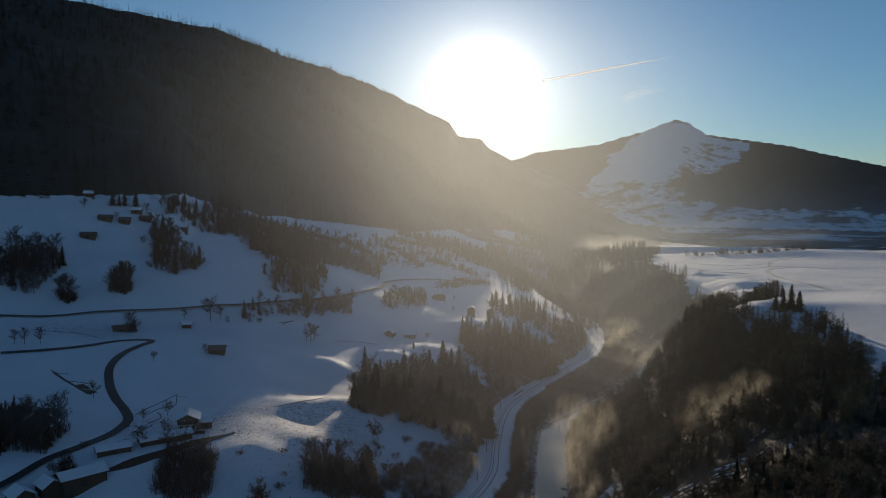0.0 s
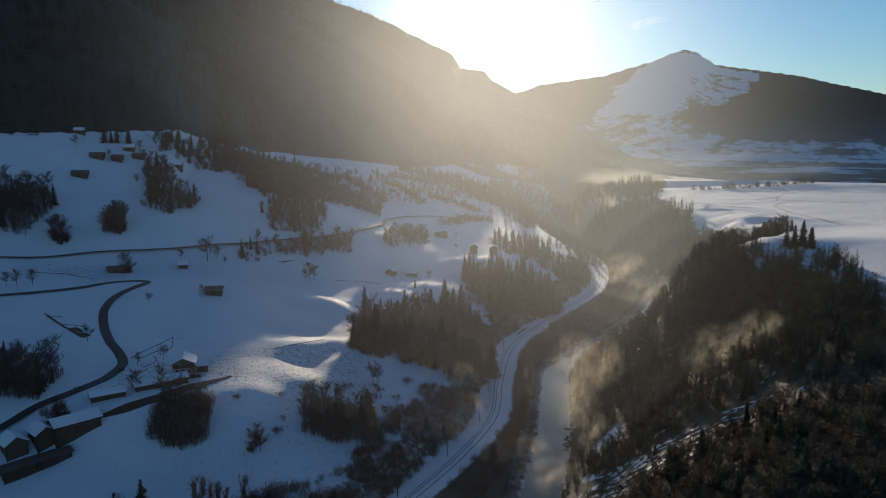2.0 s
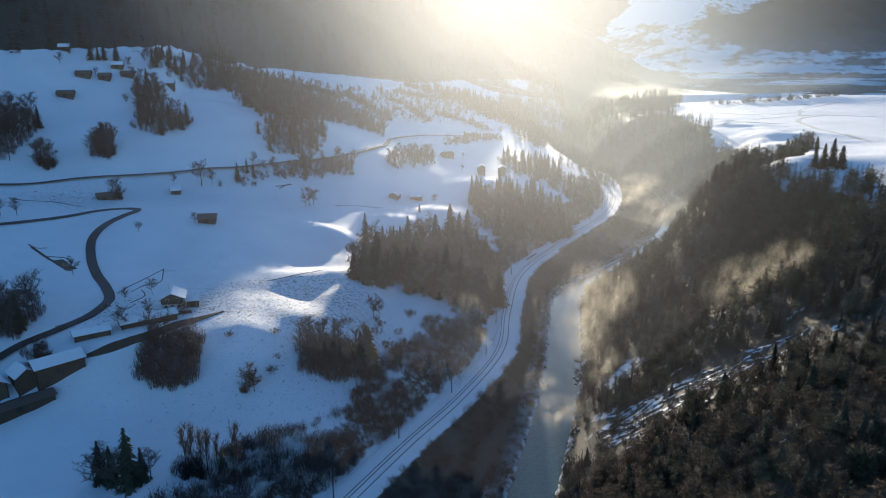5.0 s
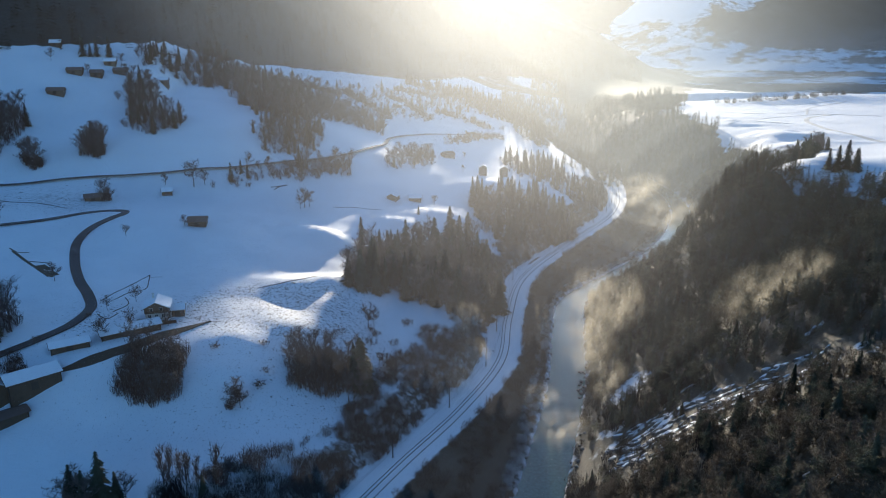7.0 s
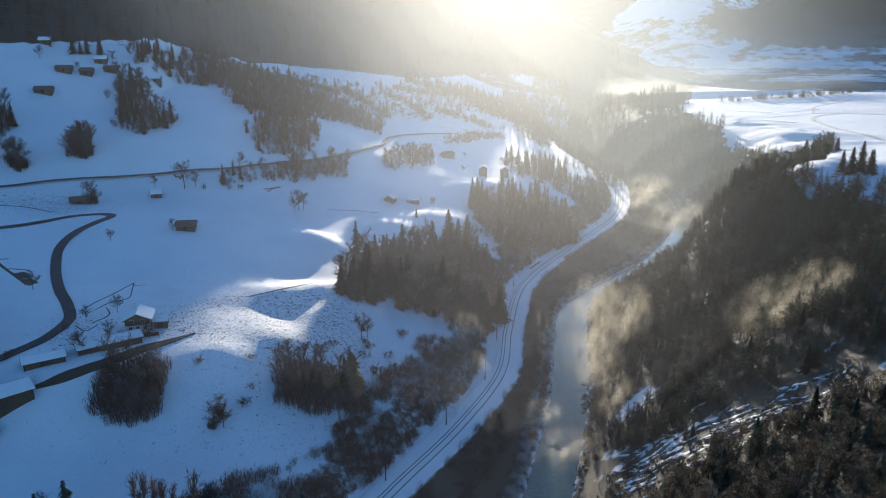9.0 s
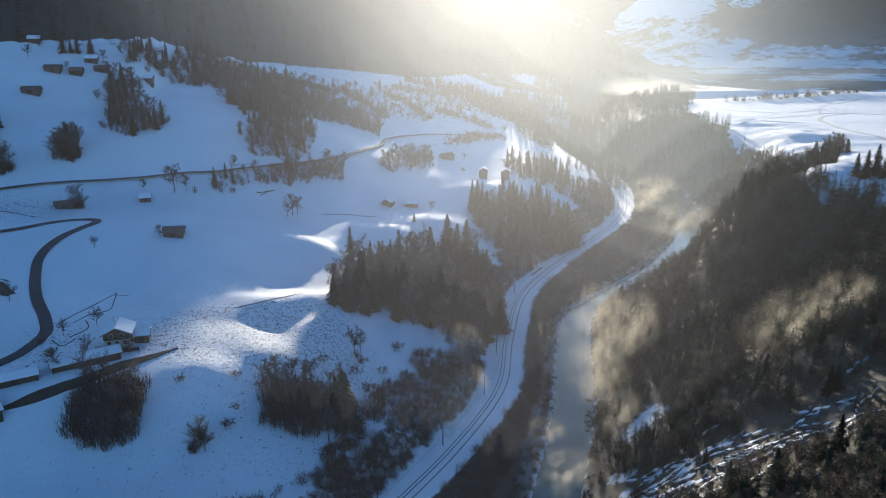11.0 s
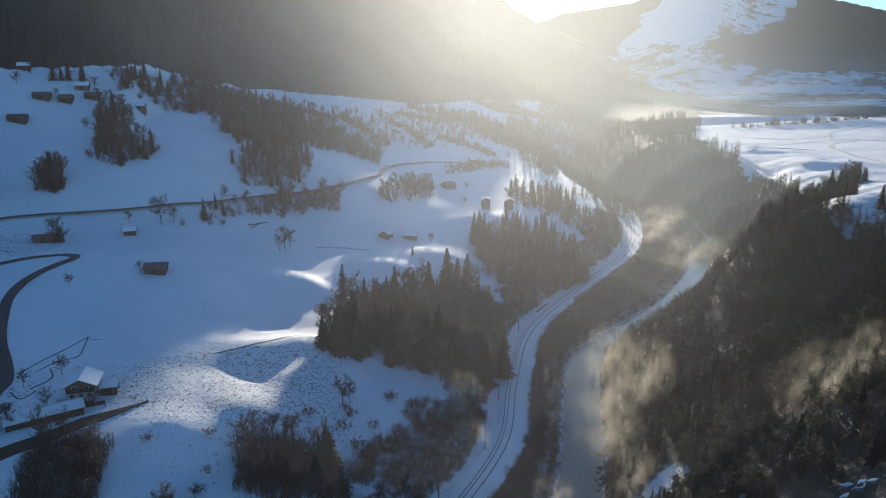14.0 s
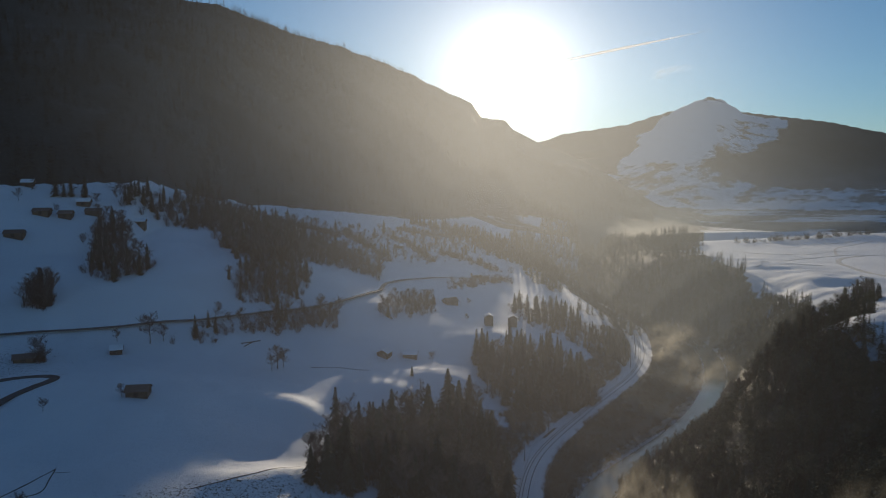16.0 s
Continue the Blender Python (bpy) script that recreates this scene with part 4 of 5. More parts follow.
# ---- woods and single trees ----
R1 = random.Random(5)
SINGLES = [("bare", -36, 211, 8), ("bare", -34.5, 209.5, 7), ("bare", -37, 209, 6), ("bare", -171, 393, 13), ("bare", -167, 397, 12), ("bare", -92, 400, 14), ("bare", -169, 395, 14), ("bare", -172, 399, 12), ("bare", -166, 392, 9), ("slim", -145, 415, 16), ("slim", -147, 417, 14), ("slim", -142, 418, 15), ("bare", -148, 413, 11), ("slim", -144, 412, 12), ("slim", -141, 415, 13),
           ("bare", -34, 391, 11), ("bare", -36, 388, 8), ("bare", -32, 394, 9), ("bare", 37, 428, 6), ("bare", -106, 399, 6), ("bare", -87, 403, 8), ("bare", -100, 319, 5), ("bare", -128, 374, 11),
           ("bare", -125, 372, 8), ("bare", -80, 334, 5), ("bare", 1, 256, 9), ("bare", 3, 258, 7), ("broad", -1, 225, 17), ("broad", -0.3, 225.8, 15.5), ("spruce", -3, 227, 13), ("spruce", -59, 172, 17), ("spruce", -64, 174, 11),
           ("bare", -155, 331, 8), ("bare", -165, 328, 7), ("bare", -161, 329, 8), ("slim", -47, 178, 12), ("slim", -45, 177, 13), ("slim", -43, 178, 11), ("slim", -41, 176, 12), ("slim", -39, 178, 9),
           ("slim", -34, 177, 13), ("spruce", -67, 175, 12), ("bare", -62, 171, 11), ("bare", -68, 173, 9), ("spruce", -56.5, 174, 10), ("spruce", -37, 175, 7), ("bare", -66, 176, 10), ("bare", -55, 175, 8), ("bare", -110, 274, 7), ("bare", -78, 231, 7), ("bare", -73, 240, 6), ("bare", -62, 241, 5), ("bare", -84, 251, 5), ("bare", -77, 258, 6),
           ("bare", -203, 512, 8), ("spruce", -190, 530, 14), ("spruce", -186, 532, 10), ("spruce", -183, 535, 13), ("spruce", -176, 538, 14), ("bare", -158, 514, 9), ("bare", -166, 530, 8), ("bare", -180, 508, 6),
           ("spruce", -41, 437, 13), ("spruce", 26, 398, 5), ("bare", 62, 500, 5), ("bare", 68, 545, 5)]
for k, x, y, h in SINGLES:
    plant("spruce" if k == "broad" else k, x, y, h, R1, wide={"broad": 1.7, "bare": 1.15, "spruce": 1.25}.get(k, 1.0))

GROVES = [
    ("spruce grove above the railway", [(-8, 291), (-1, 322), (14, 341), (33, 356), (52, 378), (60, 361), (50, 312), (34, 285), (21, 287), (11, 296), (0, 287)], 3.9,
     (("spruce", 8, 22, 0.6), ("bare", 11, 18, 0.4))),
    ("spruce grove below the twin huts", [(59, 435), (87, 458), (108, 466), (116, 440), (124, 436), (96, 408), (70, 392)], 5.0, (("spruce", 10, 20, 0.75), ("bare", 8, 14, 0.25))),
    ("wood behind the huts", [(109, 556), (132, 570), (139, 515), (160, 530), (166, 515), (138, 482), (126, 494), (104, 515), (96, 545)], 5.0, (("spruce", 8, 14, 0.65), ("bare", 7, 11, 0.35))),
    ("thicket on the meadow", [(-23, 220), (-19, 231), (-6, 236), (1, 229), (-2, 224), (-14, 217)], 4.0, (("slim", 9, 12, 0.2), ("bare", 8, 12, 0.8))),
    ("thicket below the farm", [(-69, 220), (-61, 227), (-54, 224), (-52, 213), (-60, 209), (-66, 212)], 4.2, (("bare", 7, 10, 1.0),)),
    ("hedge below the upper road", [(-86, 401), (-55, 421), (-40, 425), (-12, 450), (-14, 464), (-36, 444), (-53, 427), (-73, 408)], 4.2, (("bare", 5, 10, 0.75), ("spruce", 5, 11, 0.1), ("shrub", 3, 4, 0.15))),
    ("wood on the slope", [(-84, 520), (-68, 512), (-48, 527), (-38, 500), (-30, 475), (-39, 462), (-55, 440), (-60, 442), (-60, 462), (-65, 484)], 3.6, (("spruce", 7, 13, 0.6), ("bare", 7, 12, 0.4))),
    ("wood at the top of the meadow", [(-161, 543), (-152, 555), (-142, 594), (-133, 655), (-121, 674), (-109, 662), (-88, 644), (-51, 617), (-46, 560), (-48, 527), (-68, 512), (-88, 514), (-95, 580), (-135, 561), (-154, 535)], 4.4, (("spruce", 9, 15, 0.6), ("bare", 8, 12, 0.4))),
    ("hedge wood of the far meadow", [(-45, 556), (-40, 644), (-14, 613), (8, 579), (10, 558), (-12, 560), (-38, 532)], 5.0, (("bare", 6, 11, 0.8), ("spruce", 7, 12, 0.2))),
    ("forest lobe under the mountain", [(36, 930), (36, 889), (65, 885), (87, 870), (101, 840), (111, 790), (123, 736), (143, 717), (190, 760), (170, 860), (110, 940)], 6.0, (("spruce", 9, 15, 0.7), ("bare", 8, 12, 0.3))),
    ("grove on the upper meadow", [(-136, 442), (-125, 436), (-110, 450), (-108, 455), (-124, 467), (-137, 487), (-142, 508), (-154, 515), (-147, 488), (-134, 454)], 3.8, (("spruce", 8, 15, 0.3), ("bare", 7, 11, 0.7))),
    ("young trees on the meadow", [(10, 490), (43, 548), (44, 518), (11, 474)], 4.2, (("bare", 6, 9, 0.85), ("spruce", 5, 8, 0.15))),
    ("trees at the meadow's west edge", [(-206, 395), (-192, 390), (-184, 420), (-196, 442), (-212, 430)], 5.0, (("spruce", 9, 13, 0.15), ("bare", 10, 15, 0.85))),
    ("trees beside the lane", [(-122, 224), (-110, 222), (-106, 236), (-116, 244), (-126, 238)], 3.6, (("spruce", 10, 16, 0.3), ("bare", 9, 14, 0.7))),
    ("forest under the mountain", [(-136, 592), (-125, 650), (-100, 680), (-70, 680), (-45, 640), (-35, 600), (-61, 600), (-87, 622), (-116, 640)], 6.0, (("spruce", 8, 14, 0.4), ("bare", 7, 11, 0.6))),
    ("clump beside the road", [(-152, 418), (-142, 420), (-141, 410), (-149, 409)], 2.6, (("bare", 9, 14, 0.6), ("slim", 11, 16, 0.4))),
    ("scattered trees of the far meadow", [(-110, 665), (-70, 692), (-30, 720), (20, 800), (80, 850), (105, 780), (60, 690), (15, 625), (-30, 650), (-60, 640)], 7.5, (("bare", 5, 10, 0.75), ("spruce", 6, 12, 0.25))),
]
UNDER = {"forest under the mountain": (4.0, 5, 9), "thicket on the meadow": (1.45, 4, 9), "thicket below the farm": (1.45, 4, 9), "hedge below the upper road": (1.7, 3, 7), "wood on the slope": (2.8, 4, 9), "wood at the top of the meadow": (3.6, 5, 10),
         "grove on the upper meadow": (2.5, 3, 7), "spruce grove above the railway": (2.4, 6, 12), "spruce grove below the twin huts": (3.4, 4, 9), "trees at the meadow's west edge": (2.8, 4, 9),
         "hedge wood of the far meadow": (2.6, 3, 7), "forest lobe under the mountain": (5.0, 5, 9), "clump beside the road": (1.8, 3, 7),
         "trees beside the lane": (2.0, 3, 8), "wood behind the huts": (3.6, 3, 7), "young trees on the meadow": (3.5, 3, 6), "scattered trees of the far meadow": (7.0, 2, 5)}
FAR_GROVES = ("wood on the slope", "grove on the upper meadow", "hedge below the upper road", "forest under the mountain", "hedge wood of the far meadow", "forest lobe under the mountain", "wood behind the huts", "wood at the top of the meadow", "scattered trees of the far meadow")
for gname, poly, gap, mix in GROVES:
    spots = scatter(poly, gap, R1, 1500)
    if gname in UNDER:
        ug, ul, uh_ = UNDER[gname]
        low_ = scatter(poly, ug, R1, 2500)
        stuff("thicket", (), np.array([p[0] for p in low_]), np.array([p[1] for p in low_]), np.array([R1.uniform(ul, uh_) for _ in low_]),
              "dense leafless brushwood of the " + gname.split(" of ")[0].split(" above ")[0].split(" below ")[0].split(" on ")[0].split(" at ")[0], "brushwood", 33, M_BRUSH, wide=0.62, protos=BRUSH)
    if gname in FAR_GROVES:
        for kind, lo, hi, share in mix:
            mine = [p for p in spots if R1.random() < share]
            stuff("far_wood", (kind,), np.array([p[0] for p in mine]), np.array([p[1] for p in mine]), np.array([R1.uniform(lo, hi) for _ in mine]),
                  ("dark spruces" if kind == "spruce" else "leafless trees") + " in a far patch of woodland", "wood", 50, M_NEEDLE if kind == "spruce" else M_TWIG)
        continue
    for x, y in spots:
        q, k = R1.random(), 0
        while k < len(mix) - 1 and q > mix[k][3]:
            q -= mix[k][3]
            k += 1
        kind, lo, hi, _ = mix[k]
        plant(kind, x, y, R1.uniform(lo, hi), R1, gname, wide=R1.uniform(0.85, 1.5) if kind == "spruce" else 1.0)
for x, y, h in ((-45, 229, 2.4), (-31, 233, 2.6), (-29, 221, 2.2), (-4, 213, 4), (2, 246, 3.5), (10, 250, 3), (15, 265, 3.5), (-83, 238, 2.5), (-88, 246, 2.0), (-96, 228, 2.6), (-8, 248, 3), (6, 240, 4), (9, 237, 4.5), (-30, 216, 3)):
    plant("shrub", x, y, h, R1, wide=1.2)

# clumps of brushwood on the near meadow, and hedgerows across the far one
for x, y, r_, n_, h_ in ((-36, 211, 2.6, 9, 5), (-3, 212, 3.0, 14, 5), (3, 254, 2.0, 7, 4), (9, 238, 3.0, 12, 5), (12, 244, 2.5, 9, 4), (-34, 176, 4.0, 18, 6), (-44, 176, 5.0, 26, 7), (-169, 395, 5.0, 26, 8), (-145, 414, 4.5, 20, 8), (-98, 216, 4.0, 16, 6),
                          (-127, 373, 3.0, 12, 8), (-203, 415, 8.0, 30, 10)):
    g = np.random.default_rng(int(h_ * 100 + x))
    q_, a_ = np.sqrt(g.random(n_)) * r_, g.random(n_) * 6.28
    stuff("thicket", (), x + q_ * np.cos(a_), y + q_ * np.sin(a_), h_ * g.uniform(0.55, 1.0, n_), "clump of dark leafless brushwood on the snowy meadow", "brushwood", int(h_), M_BRUSH, wide=0.62, protos=BRUSH)
for k, line in enumerate((((-25, 710), (-6, 680), (14, 625)), ((18, 744), (42, 708), (50, 666)), ((-70, 676), (-51, 684), (-31, 684)), ((65, 723), (90, 700), (108, 673)), ((23, 812), (50, 835), (83, 859)), ((60, 590), (85, 622), (110, 640)))):
    g = np.random.default_rng(500 + k)
    pts_ = np.array(line, float)
    t_ = g.random(70) ** 1.3 * (len(pts_) - 1)
    hx = np.interp(t_, np.arange(len(pts_)), pts_[:, 0]) + g.normal(0, 4.0, 70)
    hy = np.interp(t_, np.arange(len(pts_)), pts_[:, 1]) + g.normal(0, 4.0, 70)
    stuff("hedgerow", (), hx, hy, g.uniform(3, 9, 70), "leafless hedgerow across the far snowy meadow", "hedge", 60 + k, M_BRUSH, wide=0.8, protos=BRUSH)


def field(x0, x1, y0, y1, count, keep, seed, lo, hi):
    """Random plan points in a rectangle kept by a rule, with heights."""
    g = np.random.default_rng(seed)
    x, y = g.uniform(x0, x1, count), g.uniform(y0, y1, count)
    k = keep(x, y)
    x, y = x[k], y[k]
    return x, y, g.uniform(lo, hi, len(x))


def gaps(x, y, size, seed, level):
    return fractal(x, y, size, seed) > level


# the wooded slope across the river: the nearest trees singly, the rest as one wood
def on_slope(x, y):
    v = x - line_x(RIVER, y)
    band = np.abs((x - 70) * 0.49 + (y - 200) * 0.87) < 9.5
    ledge = (band & (x > 68) & (x < 122) & (wave(x, y, 5, 55) < 0.74)) | (bump(x, y, 87, 229, 7, 5, 0.4) > 0.4)
    edge = 125 + 14 * (wave(x, y, 40, 77) - 0.5) - 22 * smooth(290, 330, y) - 45 * smooth(380, 460, y) - 22 * smooth(470, 540, y)
    field_ = (bump(x, y, 212, 346, 21, 21, -0.5) > 0.37)
    return (v > 9) & (v < edge) & ~ledge & ~field_


sx, sy, sh = field(60, 330, 100, 560, 11500, on_slope, 8, 8, 13)
keep = gaps(sx, sy, 30, 12, 0.24)
sx, sy, sh = sx[keep], sy[keep], sh[keep]
sv = sx - line_x(RIVER, sy)
sh = sh * (0.6 + 0.4 * smooth(14, 50, sv)) * (0.72 + 0.28 * smooth(180, 240, sy)) * (1 - 0.15 * smooth(360, 400, sy))
sh = np.where(np.abs((sx - 70) * 0.49 + (sy - 200) * 0.87) < 11, sh * 0.6, sh)
keep = (sv > 13) & ~((sy > 365) & (sy < 540) & (sv < 24))
sx, sy, sh = sx[keep], sy[keep], sh[keep]
R2 = random.Random(9)
first = [i for i in range(len(sx)) if 110 < sy[i] < 225 and sx[i] < 215]
nearest = [i for i in range(len(sx)) if 225 <= sy[i] < 330 and sx[i] < 235]
picked = set(R2.sample(first, min(240, len(first))))
picked |= set(R2.sample(nearest, min(300 - len(picked), len(nearest))))

for i in sorted(picked):
    kind = R2.choices(("pine", "spruce", "bare"), (0.3, 0.5, 0.2) if sy[i] < 200 else (0.5, 0.42, 0.08))[0]
    plant(kind, float(sx[i]), float(sy[i]), float(sh[i]) * (0.7 if kind == "bare" else 1.0), R2, "trees of the wooded slope", wide=1.2 if kind != "bare" else 1.0)
rest = np.array([i for i in range(len(sx)) if i not in picked])
LOD = [(None, spruce_crown(random.Random(n), 13, 6, 4), None) for n in range(4)]
half = np.array([i for i in rest if i % 4 == 0])
PINE_LOD = [(None, pine_crown(random.Random(n), 16, 26, 0.055), None) for n in range(4)]
M_LARCH = material("bare_larch", (0.085, 0.06, 0.038), 0.9, vary=0.4, size=0.4)
stuff("slope_wood", (), sx[half], sy[half], sh[half], "dense brownish pine wood on the steep valley side", "wood", 3, M_PINE, wide=1.2, protos=PINE_LOD)
LARCH_LOD = [(None, bare_crown(random.Random(n), 15, 4, 5, stems=1, width=0.2, low=0.1, tw=0.007, up=0.3), None) for n in range(4)]
larch = np.array([i for i in rest if i % 4 == 3 and sy[i] < 360])
stuff("slope_wood", (), sx[larch], sy[larch], sh[larch] * 0.9, "bare brown larches on the steep valley side", "wood", 11, M_LARCH, protos=LARCH_LOD)
other = np.array([i for i in rest if i % 4 in (1, 2) or (i % 4 == 3 and sy[i] >= 360)])
stuff("slope_wood", (), sx[other], sy[other], sh[other], "dense dark spruce wood on the steep valley side", "wood", 4, M_NEEDLE, wide=1.15, protos=LOD)

fx_, fy_, fh_ = field(40, 165, 100, 178, 2600, lambda x, y: (x - line_x(RIVER, y) > 16) & ((x - 70) * 0.49 + (y - 200) * 0.87 < -9.5), 46, 4.5, 8.0)
stuff("slope_wood", (), fx_[:950], fy_[:950], fh_[:950], "dense brown leafless larch thicket on the steep valley side", "wood", 47, M_LARCH, wide=1.25, protos=LARCH_LOD)

# the same wood upstream, below the start of the flight
nx_, ny_, nh_ = field(-60, 190, -90, 100, 1600, lambda x, y: (x - line_x(RIVER, y) > 14) & (x - line_x(RIVER, y) < 120) & gaps(x, y, 30, 12, 0.3), 41, 7, 11)
stuff("slope_wood", (), nx_[:700], ny_[:700], nh_[:700], "dense brownish pine wood on the steep valley side", "wood", 43, M_PINE, wide=1.2, protos=PINE_LOD)

# shrubs along the railway and the river
g = np.random.default_rng(14)
uy = g.uniform(90, 640, 3000)
ra_, wa_ = line_x(RAIL, uy) + 8.5, line_x(RIVER, uy) - 9.5
ux = ra_ + (wa_ - ra_) * g.random(3000)
path_ = np.abs((ux - ra_) / np.maximum(wa_ - ra_, 1) - 0.72) < 0.07
keep = gaps(ux, uy, 10, 61, 0.3) & (wa_ > ra_ + 1) & ~path_
ux, uy, uh = ux[keep], uy[keep], g.uniform(1.8, 4.2, int(keep.sum()))
SHRUB_LOD = BRUSH
stuff("undergrowth", (), ux[:2300], uy[:2300], uh[:2300], "brown leafless scrub between railway and river", "scrub", 5, M_TWIG, wide=1.1, protos=SHRUB_LOD)
g = np.random.default_rng(24)
fy = g.uniform(120, 520, 1100)
fx = line_x(RIVER, fy) - 8.6 - 4.5 * g.random(1100) * (0.4 + wave(fy, fy * 0, 18, 67))
stuff("undergrowth", (), fx, fy, g.uniform(1.0, 2.6, 1100), "low frost-white scrub along the river bank", "scrub", 25, M_FROST, wide=1.3, protos=SHRUB_LOD)
g = np.random.default_rng(15)
uy = g.uniform(140, 560, 5200)
deep = 24 + 14 * (wave(uy, uy * 0, 14, 66) - 0.5) + 14 * smooth(200, 178, uy) - 9 * bump(uy, uy * 0, 207, 0, 9, 1)
ux = line_x(RAIL, uy) - 7.5 - deep * 0.75 * g.random(5200) ** 1.15
keep = gaps(ux, uy, 9, 63, 0.36)
ux, uy = ux[keep], uy[keep]
uh = g.uniform(1.8, 4.5, len(ux)) + 2.5 * smooth(205, 180, uy) * g.random(len(ux))
k_ = np.arange(len(ux)) % 4 == 0
stuff("undergrowth", (), ux[~k_], uy[~k_], uh[~k_], "leafless brown scrub on the bank above the railway", "scrub", 6, M_TWIG, wide=1.0, protos=SHRUB_LOD)
stuff("undergrowth", (), ux[k_], uy[k_], uh[k_] * 0.8, "scrub whitened by frost on the bank above the railway", "scrub", 16, M_FROST, wide=1.0, protos=SHRUB_LOD)

# brushwood and young trees along the foot of the wooded slope
bx, by, bh = field(20, 300, 110, 560, 18000, lambda x, y: (np.abs(x - line_x(RIVER, y) - 27) < 19) & gaps(x, y, 12, 67, 0.3) & (bump(x, y, 87, 229, 7, 5, 0.4) < 0.4) & ((np.abs((x - 70) * 0.49 + (y - 200) * 0.87) > 11) | gaps(x, y, 6, 68, 0.62)), 27, 2.0, 6.0)
stuff("undergrowth", (), bx[:3000], by[:3000], bh[:3000], "brown leafless brushwood at the foot of the wooded slope", "scrub", 28, M_BRUSH, wide=0.8, protos=BRUSH)

# woods of the mountains
CONE = []
for n in range(3):
    CONE.append((None, spruce_crown(random.Random(40 + n), 7, 5, 3), None))


def on_mountain(x, y):
    az, d = polar(x, y)
    k = (d - lerp(NEAR_FOOT, az)) / (lerp(NEAR_TOP, az) - lerp(NEAR_FOOT, az))
    # treeless gap made up below the sun, so its light gets through
    return (k > -0.01) & (k < 1.01) & (az > -38) & (az < 20) & ~((az > 5.6) & (az < 12) & (k > 0.4)) & ((k > 0.9) | (k < 0.12) | gaps(x, y, 120, 71, 0.35)) & (in_clearing(x, y) < 0.5)


mx, my, mh = field(-1100, 720, 430, 2050, 23000, on_mountain, 17, 9, 17)
stuff("mountain_wood", (), mx, my, mh, "dark conifer forest covering the shaded mountainside", "forest", 7, M_NEEDLE, wide=1.35, protos=CONE)


def beyond(x, y):
    r, w = line_x(RAIL, y), line_x(RIVER, y)
    u, v = x - r, x - w
    az, d = polar(x, y)
    hill = (v > 5) & (v < hill_edge(y) + 10 * (wave(x, y, 25, 74) - 0.5)) & (y < 1060)
    return (hill & (y > 545)) | ((u > -70) & (v < 5) & (y > 575) & ((u > -30) | gaps(x, y, 60, 73, 0.42)))


mx, my, mh = field(60, 560, 540, 1400, 9500, beyond, 18, 9, 14)
stuff("gorge_wood", (), mx, my, mh, "dark mixed wood along the gorge", "forest", 8, M_NEEDLE, wide=1.3, protos=LOD)


# ---- stones and ledges ----
def rock_bits(rng, n):
    bm_ = bmesh.new()
    bmesh.ops.create_icosphere(bm_, subdivisions=1, radius=0.5)
    for q in bm_.verts:
        q.co *= 0.75 + 0.5 * rng.random()
        q.co.z *= 0.6
    v_ = np.array([q.co[:] for q in bm_.verts])
    bm_.verts.index_update()
    f_ = np.array([[q.index for q in fc.verts] for fc in bm_.faces])
    bm_.free()
    return None, (v_ + np.array([0, 0, 0.15]), f_), None


ROCKS = [rock_bits(random.Random(n), n) for n in range(6)]
bx, by, bh = field(-30, 260, 120, 520, 12000, lambda x, y: (np.abs(np.abs(x - line_x(RIVER, y)) - 8.6) < 1.6) & gaps(x, y, 9, 81, 0.5), 19, 0.5, 2.0)
stuff("boulders", (), bx[:700], by[:700], bh[:700], "grey boulders along the river's edge", "rocks", 9, M_ROCK, protos=ROCKS)


